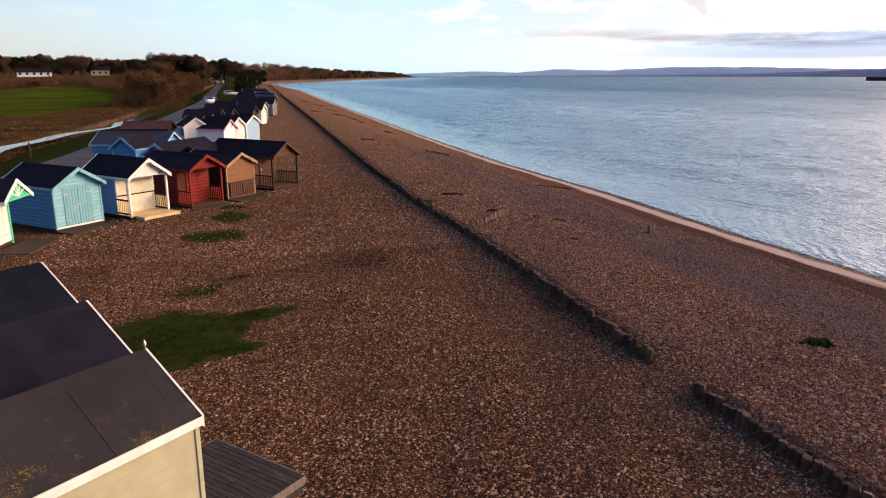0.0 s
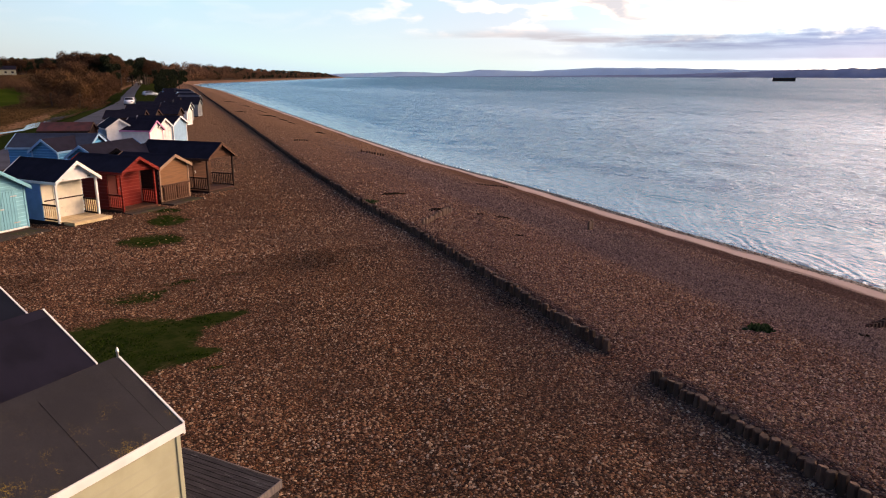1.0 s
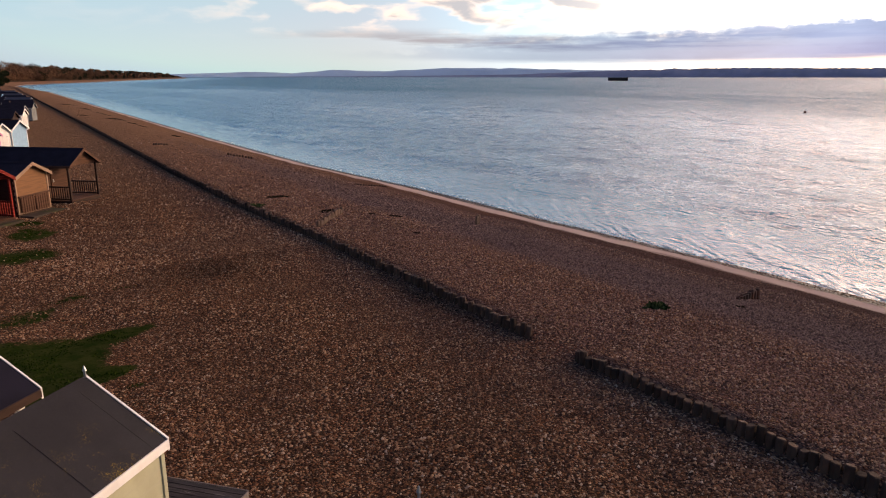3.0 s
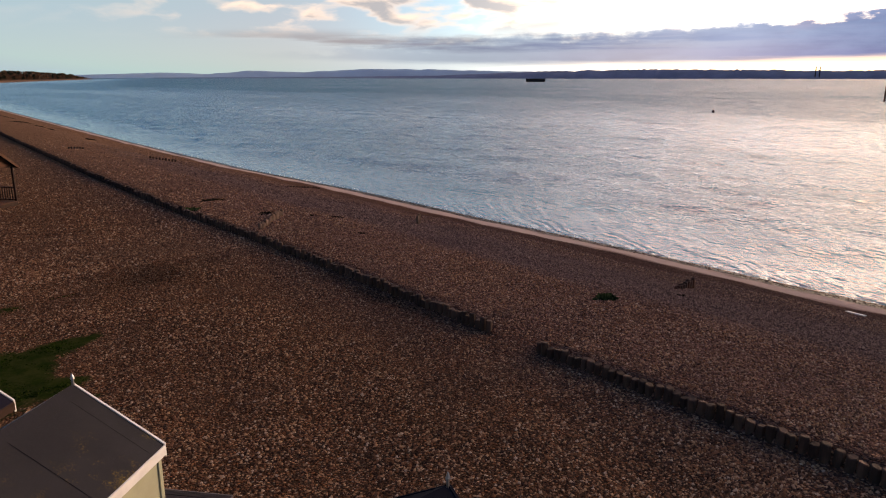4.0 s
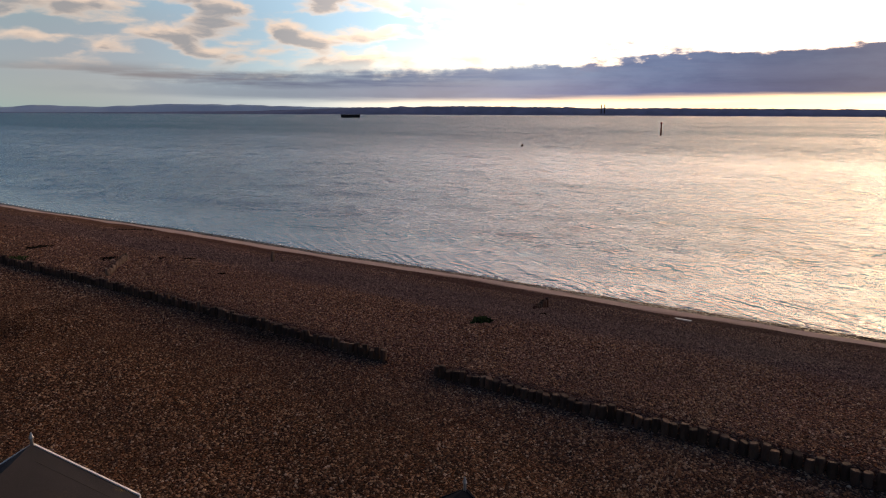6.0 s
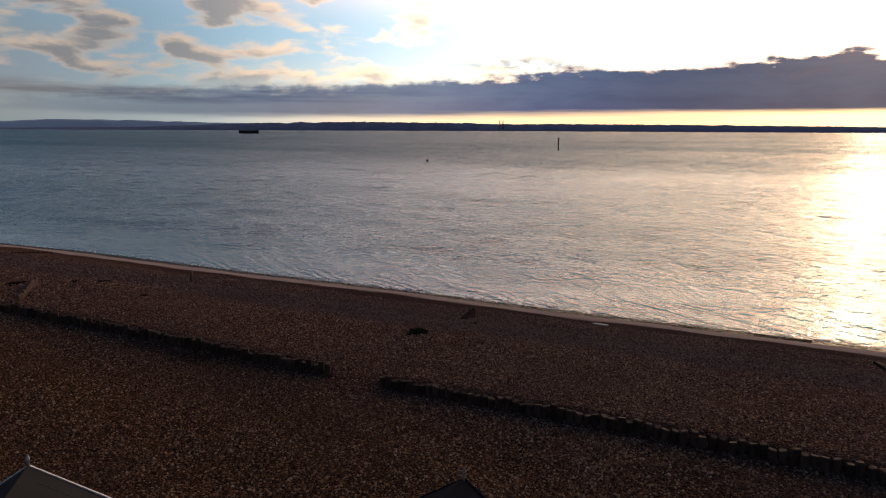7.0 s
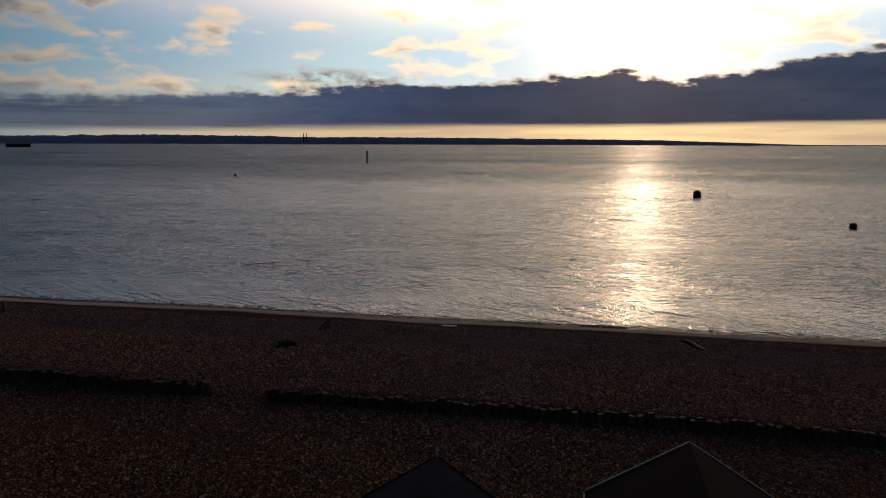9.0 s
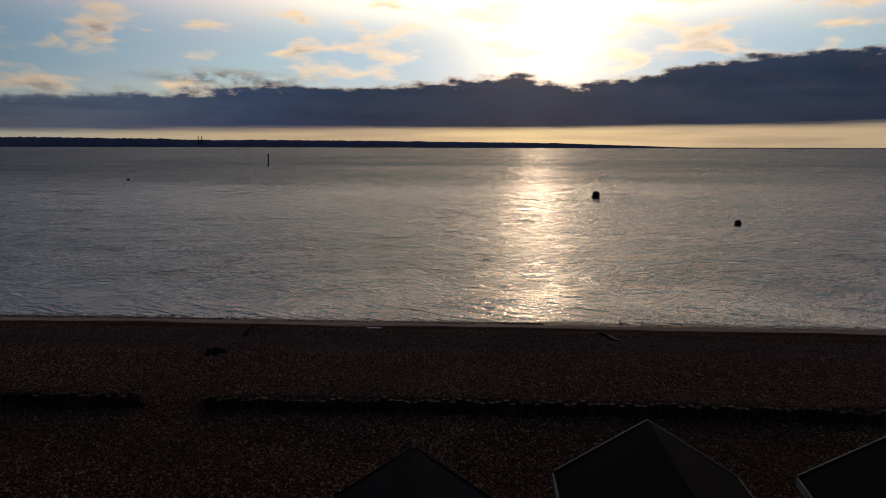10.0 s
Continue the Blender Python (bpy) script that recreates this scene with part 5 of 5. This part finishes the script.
# ---- beach details ----
def stake_row(x0, y0, x1, y1, n, tall, label, material=POST_WOOD, climb=0.0):
    t = thing("groyne_stakes", pose(x0, y0, float(rise(x0, y0))), label, "timber stakes", "old groyne stakes")
    r = random.Random(int(x0 * 100))
    for i in range(n):
        f = i / max(1, n - 1)
        x, y = x0 + (x1 - x0) * f, y0 + (y1 - y0) * f
        h = tall * r.uniform(0.7, 1.1) * (1 - climb + 1.6 * climb * f)
        p = Vector((x - x0, y - y0, float(rise(x, y)) - float(rise(x0, y0))))
        part("stake", tube(bmesh.new(), [p + Vector((0, 0, -0.3)), p + Vector((r.uniform(-0.02, 0.02), 0, h * 0.8)), p + Vector((r.uniform(-0.03, 0.03), 0, h))], (0.075, 0.07, 0.045), 7), material, t)
    return t


stake_row(7.75, 25.5, 9.75, 27.9, 14, 0.27, "short row of worn stakes running down the beach", STAKE_WOOD)
stake_row(17.3, 42.95, 19.3, 42.5, 12, 0.10, "row of worn stakes near the water")
stake_row(15.85, 26.5, 16.25, 26.9, 3, 0.44, "broken pale timber stump on the beach", STAKE_WOOD)
stake_row(16.75, 13.3, 17.85, 13.4, 8, 0.30, "dark red stakes of an old groyne", RUST, 0.75)
stake_row(13.6, 60.6, 15.4, 60.0, 9, 0.22, "far row of worn stakes on the beach")
stake_row(8.3, 64.0, 9.4, 64.3, 6, 0.18, "far worn stakes beside the revetment")


def mat_of(name, x, y, a, b, tall, n, material, label, category, blade=0.03, kind=""):
    """A low mat of many small leaves or blades."""
    r = random.Random(int(x * 91 + y * 7))
    verts, faces = [], []
    for _ in range(n):
        t, d = r.uniform(0, 6.283), math.sqrt(r.random())
        d *= 1 + 0.25 * math.sin(3 * t + x) + 0.15 * math.sin(7 * t)
        px, py = x + math.cos(t) * a * d, y + math.sin(t) * b * d
        if kind and noise.noise((px * 1.1, py * 1.1, 3.0)) + 0.6 * noise.noise((px * 3.7, py * 3.7, 1.0)) + 1.1 * (0.75 - d) < 0:
            continue
        h = tall * r.uniform(0.3, 1.0) * (1.15 - 0.6 * min(d, 1))
        g = float(rise(px, py))
        c = Vector((px, py, g - 0.01))
        lean = Vector((r.gauss(0, 0.5), r.gauss(0, 0.5), 1)).normalized() * h
        w_ = Vector((r.gauss(0, 1), r.gauss(0, 1), 0)).normalized() * blade * r.uniform(0.5, 1.2)
        i = len(verts)
        verts += [c - w_, c + w_, c + lean + w_ * 0.3, c + lean - w_ * 0.3]
        faces.append((i, i + 1, i + 2, i + 3))
    return tagged(new(name, mesh_of(name, verts, faces, material)), label, category, kind=kind)


for x, y, a, b, turn, full in MATS:
    mat_of("turf_patch", x, y, a, b, 0.05, int((1900 * a * b + 200) * min(full, 1.1) ** 2), TURF, "patch of short dark turf growing through shingle", "grass", 0.018, "stuff")
mat_of("sea_kale", 11.8, 12.25, 0.34, 0.26, 0.20, 300, KALE, "low sea kale plant growing on the shingle", "plant", 0.05)
mat_of("beach_plant", 8.6, 33.0, 0.55, 0.3, 0.12, 260, WEED, "dark low plant mat on the shingle", "plant", 0.04)
mat_of("beach_plant", 9.43, 28.6, 0.42, 0.3, 0.10, 220, WEED, "dark low plant mat on the shingle", "plant", 0.04)
mat_of("seaweed_clump", 10.8, 27.2, 0.28, 0.2, 0.07, 120, WEED, "dark tuft of wrack on shingle", "seaweed", 0.03, "stuff")
mat_of("seaweed_clump", 11.7, 26.5, 0.35, 0.15, 0.10, 140, WEED, "dark tuft of wrack on shingle", "seaweed", 0.03, "stuff")
mat_of("seaweed_clump", 10.7, 23.0, 0.22, 0.16, 0.08, 120, WEED, "dark tuft of wrack on shingle", "seaweed", 0.03, "stuff")
mat_of("seaweed_clump", 14.9, 11.9, 0.28, 0.16, 0.08, 120, WEED, "dark tuft of wrack on shingle", "seaweed", 0.03, "stuff")
for x, y, a in ((7.4, 118.6, 1.0), (11.0, 152, 1.6), (12.2, 135, 1.5), (10.7, 113, 1.1), (12.6, 116.3, 1.0), (12.8, 107.8, 0.9), (14.4, 86.8, 0.7), (9.0, 169, 1.8), (13.4, 102.4, 0.7)):
    mat_of("seaweed_clump", x, y, a, a * 1.1, 0.14, 320, WEED, "dark heap of wrack far along the beach", "seaweed", 0.06, "stuff")
mat_of("beach_plant", 7.0, 30.9, 0.3, 0.4, 0.16, 200, KALE, "green tuft beside the timber posts", "plant", 0.03)
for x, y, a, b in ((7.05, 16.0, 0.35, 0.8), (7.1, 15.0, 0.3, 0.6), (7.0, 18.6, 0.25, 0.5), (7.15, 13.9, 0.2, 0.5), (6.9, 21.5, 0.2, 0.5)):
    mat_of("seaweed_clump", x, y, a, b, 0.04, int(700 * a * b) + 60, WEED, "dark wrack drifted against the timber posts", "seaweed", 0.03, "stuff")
log = thing("driftwood_log", pose(18.0, -0.2, float(rise(18.0, -0.2)) + 0.06, 0, 0, 25), "dark driftwood log lying on the shingle", "driftwood")
part("log", tube(bmesh.new(), [(-0.9, 0, 0), (-0.3, 0.06, 0.02), (0.4, 0.0, 0.0), (0.9, 0.08, 0.03)], (0.06, 0.08, 0.08, 0.05), 8), DARK_WOOD, log)
lit = thing("driftwood_plank", pose(20.4, 9.2, float(rise(20.4, 9.2)) + 0.02, 0, 6, 70), "pale washed-up plank near the water", "driftwood")
part("plank", boxed(-0.35, 0.35, -0.06, 0.06, 0, 0.03, 0.006), WHITE, lit)


# ---- loose stones, lying on the shingle ----
def loose_stones(name, count, x0, x1, y0, y1, smallest, largest, material, label, seed, near=-99.0, far=14.5):
    r = np.random.RandomState(seed)
    x, y = r.uniform(x0, x1, count), y0 + (y1 - y0) * r.uniform(0, 1, count) ** 1.5
    u = seaward(x, y)
    keep = (np.abs(u) > 0.25) & (u < far) & (u > near) & (r.uniform(0, 1, count) > np.clip((y - 42) / 38, 0, 1))
    for m in MATS:
        keep &= (within(x, y, m) > 1.1) | (r.uniform(0, 1, count) > m[5])
    x, y, u = x[keep], y[keep], u[keep]
    n = len(x)
    z = rise(x, y)
    s = smallest + (largest - smallest) * r.uniform(0, 1, n) ** 2.2
    turn = r.uniform(0, 6.283, n)
    shape = np.array([(1, 0, -0.25), (0.2, 0.85, -0.25), (-0.9, 0.3, -0.25), (-0.25, -0.8, -0.25), (0.05, 0.02, 0.60)])
    v = shape[None] * s[:, None, None] * r.uniform(0.7, 1.3, (n, 5, 3))
    c, q = np.cos(turn)[:, None], np.sin(turn)[:, None]
    vx, vy = v[..., 0] * c - v[..., 1] * q, v[..., 0] * q + v[..., 1] * c
    verts = np.stack([vx + x[:, None], vy + y[:, None], v[..., 2] + z[:, None] + 0.1 * s[:, None]], -1).reshape(-1, 3)
    tri = np.array([(0, 1, 4), (1, 2, 4), (2, 3, 4), (3, 0, 4)])
    faces = (tri[None] + 5 * np.arange(n)[:, None, None]).reshape(-1)
    me = bpy.data.meshes.new(name)
    me.vertices.add(len(verts)), me.loops.add(len(faces)), me.polygons.add(len(faces) // 3)
    me.vertices.foreach_set("co", verts.astype(np.float32).ravel())
    me.loops.foreach_set("vertex_index", faces.astype(np.int32))
    me.polygons.foreach_set("loop_start", np.arange(0, len(faces), 3, dtype=np.int32))
    me.update(calc_edges=True)
    me.attributes.new("seaward", "FLOAT", "POINT").data.foreach_set("value", np.repeat(u, 5).astype(np.float32))
    me.attributes.new("damp", "FLOAT", "POINT").data.foreach_set("value", np.repeat(damp_and_dark_strip(x, y), 5).astype(np.float32))
    me.materials.append(material)
    return tagged(new(name, me), label, "pebbles", kind="stuff")


def pebble_material():
    m = bpy.data.materials.new("mixed_flint_pebbles")
    m.use_nodes = True
    q = Net(m.node_tree)
    rnd = q.n("NewGeometry").outputs["Random Per Island"]
    pos = q.n("TexCoord").outputs["Object"]
    tone = q.mix(q.step(rnd, 0.0, 0.45), (0.026, 0.011, 0.007), (0.135, 0.056, 0.026))
    tone = q.mix(q.step(rnd, 0.34, 0.66), tone, (0.238, 0.105, 0.051))
    tone = q.mix(q.step(rnd, 0.70, 0.84), tone, (0.418, 0.242, 0.135))
    tone = q.mix(q.step(rnd, 0.93, 0.97), tone, (0.49, 0.35, 0.245))
    grey = q.n("TexWhiteNoise", {"noise_dimensions": "1D"}, W=rnd).outputs[0]
    tone = q.mix(q.math("MULTIPLY", q.step(q.n("Attribute", {"attribute_name": "seaward"}).outputs["Fac"], -4.0, 3.0, 0.02, 0.42), q.step(grey, 0.35, 0.75)), tone, q.mix(rnd, (0.050, 0.028, 0.035), (0.40, 0.25, 0.235)))
    tone = q.mix(q.step(q.noise(pos, 0.22, 5, 0.6), 0.42, 0.66, 0.0, 0.45), tone, (0.070, 0.040, 0.028))
    band = q.math("ADD", q.n("Attribute", {"attribute_name": "seaward"}).outputs["Fac"], q.math("MULTIPLY", q.math("SUBTRACT", q.noise(q.scaled(pos, 0.5, 0.04, 1), 1.0, 5, 0.6), 0.5), 2.6))
    tone = q.mix(q.math("MULTIPLY", q.math("MULTIPLY", q.step(band, 3.8, 6.0), q.step(band, 9.0, 11.5, 1.0, 0.45)), 0.68), tone, q.mix(q.step(rnd, 0.3, 0.9), (0.036, 0.025, 0.030), (0.164, 0.119, 0.119)))
    tone = q.mix(q.math("MULTIPLY", q.math("MULTIPLY", q.step(band, 12.0, 12.8), q.step(band, 14.4, 15.2, 1.0, 0.0)), 0.7), tone, (0.060, 0.026, 0.019))
    tone = q.mix(q.step(band, 15.8, 16.4), tone, (0.026, 0.018, 0.015))
    tone = q.mix(q.step(q.noise(pos, 40.0, 3), 0.4, 0.7, 0.0, 0.4), tone, (0.09, 0.06, 0.045))
    # pebbles darken in the same patches and strip as the ground
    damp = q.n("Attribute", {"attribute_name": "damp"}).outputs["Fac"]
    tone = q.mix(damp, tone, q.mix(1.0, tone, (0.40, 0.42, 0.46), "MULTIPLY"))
    q.n("OutputMaterial", None, Surface=q.n("BsdfPrincipled", None, Base_Color=tone, Roughness=0.75, Diffuse_Roughness=0.3, Specular_IOR_Level=0.03))
    return m


STONE = pebble_material()
loose_stones("pebbles", 230000, -5, 23, 5, 30, 0.014, 0.050, STONE, "loose brown and cream flint pebbles", 5)
loose_stones("pebbles", 80000, 0.5, 24, 5, -12, 0.015, 0.052, STONE, "loose brown and cream flint pebbles", 6)
loose_stones("pebbles", 80000, -8, 18, 24, 80, 0.03, 0.075, STONE, "loose brown and cream flint pebbles", 7)
loose_stones("wet_pebbles", 34000, 21, 26, 2, 60, 0.02, 0.055, STONE, "dark wet pebbles along the water's edge", 8, 16.3, 17.15)
loose_stones("wet_pebbles", 9000, 22, 27, 4, -16, 0.02, 0.055, STONE, "dark wet pebbles along the water's edge", 9, 16.3, 17.15)


def foam_line():
    """Small broken curls of foam where the sea meets the stones."""
    r = random.Random(21)
    verts, faces = [], []
    for _ in range(700):
        y = -16 + 110 * r.random() ** 1.4
        u = 17.25 + abs(r.gauss(0, 1)) * 0.22
        x = float(line(FENCE, y)) + u * float(line(REACH, y)) / 17.2
        ln, wd, a = r.uniform(0.08, 0.34), r.uniform(0.010, 0.028), r.gauss(0, 0.25)
        i = len(verts)
        for k in range(5):
            f = k / 4 - 0.5
            px, py = x + ln * f * math.sin(a) + 0.03 * math.sin(5 * f + y), y + ln * f * math.cos(a)
            wk = wd * (1 - 3.2 * f * f)
            verts += [(px - wk, py, SEA_LEVEL + 0.004), (px, py, SEA_LEVEL + 0.018), (px + wk, py, SEA_LEVEL + 0.004)]
        for k in range(4):
            b = i + 3 * k
            faces += [(b, b + 1, b + 4, b + 3), (b + 1, b + 2, b + 5, b + 4)]
    return tagged(new("foam", mesh_of("foam", verts, faces, FOAM)), "thin broken line of white foam at the water's edge", "foam", kind="stuff")


FOAM = surface("sea_foam", (0.62, 0.62, 0.60), (0.45, 0.46, 0.46), 0.6, 20)
foam_line()


# ---- lane: cars and houses ----
def car(x, y, turn, paint_, label):
    g = float(rise(x, y)) + 0.05
    c = thing("car", pose(x, y, g, 0, 0, turn), label, "car", "parked cars")
    side = [(-2.05, 0.35), (-2.1, 0.75), (-1.95, 0.95), (-1.55, 1.42), (0.35, 1.46), (1.05, 0.98), (1.95, 0.85), (2.1, 0.6), (2.08, 0.32)]
    bm = slab(bmesh.new(), [(p, -0.84, q) for p, q in side], (0, 1, 0), 1.68)
    bmesh.ops.bevel(bm, geom=bm.edges[:], offset=0.05, segments=2, affect="EDGES")
    part("body", bm, paint_, c, smooth=True)
    for sy in (-1, 1):
        part("side_window", slab(bmesh.new(), [(-1.5, sy * 0.845, 0.98), (-1.3, sy * 0.845, 1.36), (0.3, sy * 0.845, 1.39), (0.85, sy * 0.845, 1.0)], (0, sy, 0), 0.012), DARK_INSIDE, c)
        for px in (-1.3, 1.32):
            wheel = part("wheel", tube(bmesh.new(), [(px, sy * 0.70, 0.33), (px, sy * 0.88, 0.33)], (0.33, 0.33), 16), TYRE, c)
            part("rim", tube(bmesh.new(), [(px, sy * 0.88, 0.33), (px, sy * 0.895, 0.33)], (0.20, 0.18), 12), METAL, wheel)
        part("headlight", boxed(1.98, 2.11, sy * 0.62 - 0.16, sy * 0.62 + 0.16, 0.62, 0.78, 0.02), METAL, c)
    part("windscreen", slab(bmesh.new(), [(0.46, -0.72, 1.405), (0.46, 0.72, 1.405), (1.0, 0.76, 1.03), (1.0, -0.76, 1.03)], (0.57, 0, 0.82), 0.03), DARK_INSIDE, c)
    return c


car(-11.6, 160, -92, CAR_WHITE, "white car parked on the lane")
car(-10.4, 226, 15, CAR_SILVER, "silver car parked on the verge")


def house(x, y, turn, w_, d, eave, ridge, label, wall=WHITE, roof=DARK_FELT):
    g = float(rise(x, y))
    h = thing("house", pose(x, y, g, 0, 0, turn), label, "house", "far houses")
    body = part("wall", boxed(-w_ / 2, w_ / 2, -d / 2, d / 2, -0.5, eave, 0.02), wall, h)
    part("roof", slab(bmesh.new(), [(-w_ / 2 - 0.4, -d / 2 - 0.4, eave), (-w_ / 2 - 0.4, d / 2 + 0.4, eave), (-w_ / 2 - 0.4, 0, ridge)], (1, 0, 0), w_ + 0.8), roof, h)
    n = max(2, int(w_ / 3))
    for i in range(n):
        px = -w_ / 2 + (i + 0.5) * w_ / n
        for z in (0.9, 3.4) if eave > 4.5 else (0.9,):
            win = part("window", boxed(px - 0.6, px + 0.6, -d / 2 - 0.05, -d / 2 + 0.02, z, z + 1.2, 0.01), DARK_INSIDE, body)
            part("sill", boxed(px - 0.7, px + 0.7, -d / 2 - 0.12, -d / 2 - 0.05, z - 0.1, z, 0.01), WHITE, win)
    return h


house(-33, 500, 10, 18, 8, 2.6, 4.4, "long low white building beyond the lane")
house(-119, 424, 14, 16, 7, 2.2, 4.2, "far low house with white walls among trees")
house(-96, 470, 10, 10, 7, 3.0, 5.2, "far pale house among trees", CREAM)

# reeds on the marsh side of the stream
rs = np.random.RandomState(3)
n = 60000
y = rs.uniform(40, 240, n)
x = brook(y) - 2.6 - np.abs(rs.normal(0, 1, n)) * 22
field_gap = (x < -40) & (y > 140)
x, y = x[~field_gap], y[~field_gap]
by = rs.uniform(20, 236, 9000)
x = np.concatenate([x, brook(by) + np.where(rs.rand(9000) < 0.5, -1, 1) * (0.75 + np.abs(rs.normal(0, 0.45, 9000)))])
y = np.concatenate([y, by])
z = rise(x, y)
n = len(x)
h = np.where(np.arange(n) < n - 9000, rs.uniform(0.05, 0.26, n), rs.uniform(0.2, 0.75, n))
a = rs.uniform(0, 6.283, n)
dx, dy = np.cos(a) * 0.045, np.sin(a) * 0.045
lx, ly = rs.normal(0, 0.3, n), rs.normal(0, 0.3, n)
verts = np.stack([np.stack([x - dx, y - dy, z], -1), np.stack([x + dx, y + dy, z], -1), np.stack([x + dx * 0.3 + lx, y + dy * 0.3 + ly, z + h], -1)], 1).reshape(-1, 3)
me = bpy.data.meshes.new("reeds")
me.from_pydata(verts, [], np.arange(3 * n).reshape(-1, 3))
me.materials.append(REEDS)
tagged(new("reeds", me), "dry brown reeds along the stream", "reeds", kind="stuff")
sp = thing("marsh_post", pose(-18.5, 62, float(rise(-18.5, 62))), "lone wooden post on the bank", "post")
part("post", tube(bmesh.new(), [(0, 0, -0.3), (0, 0, 1.3)], (0.06, 0.05), 7), POST_WOOD, sp)
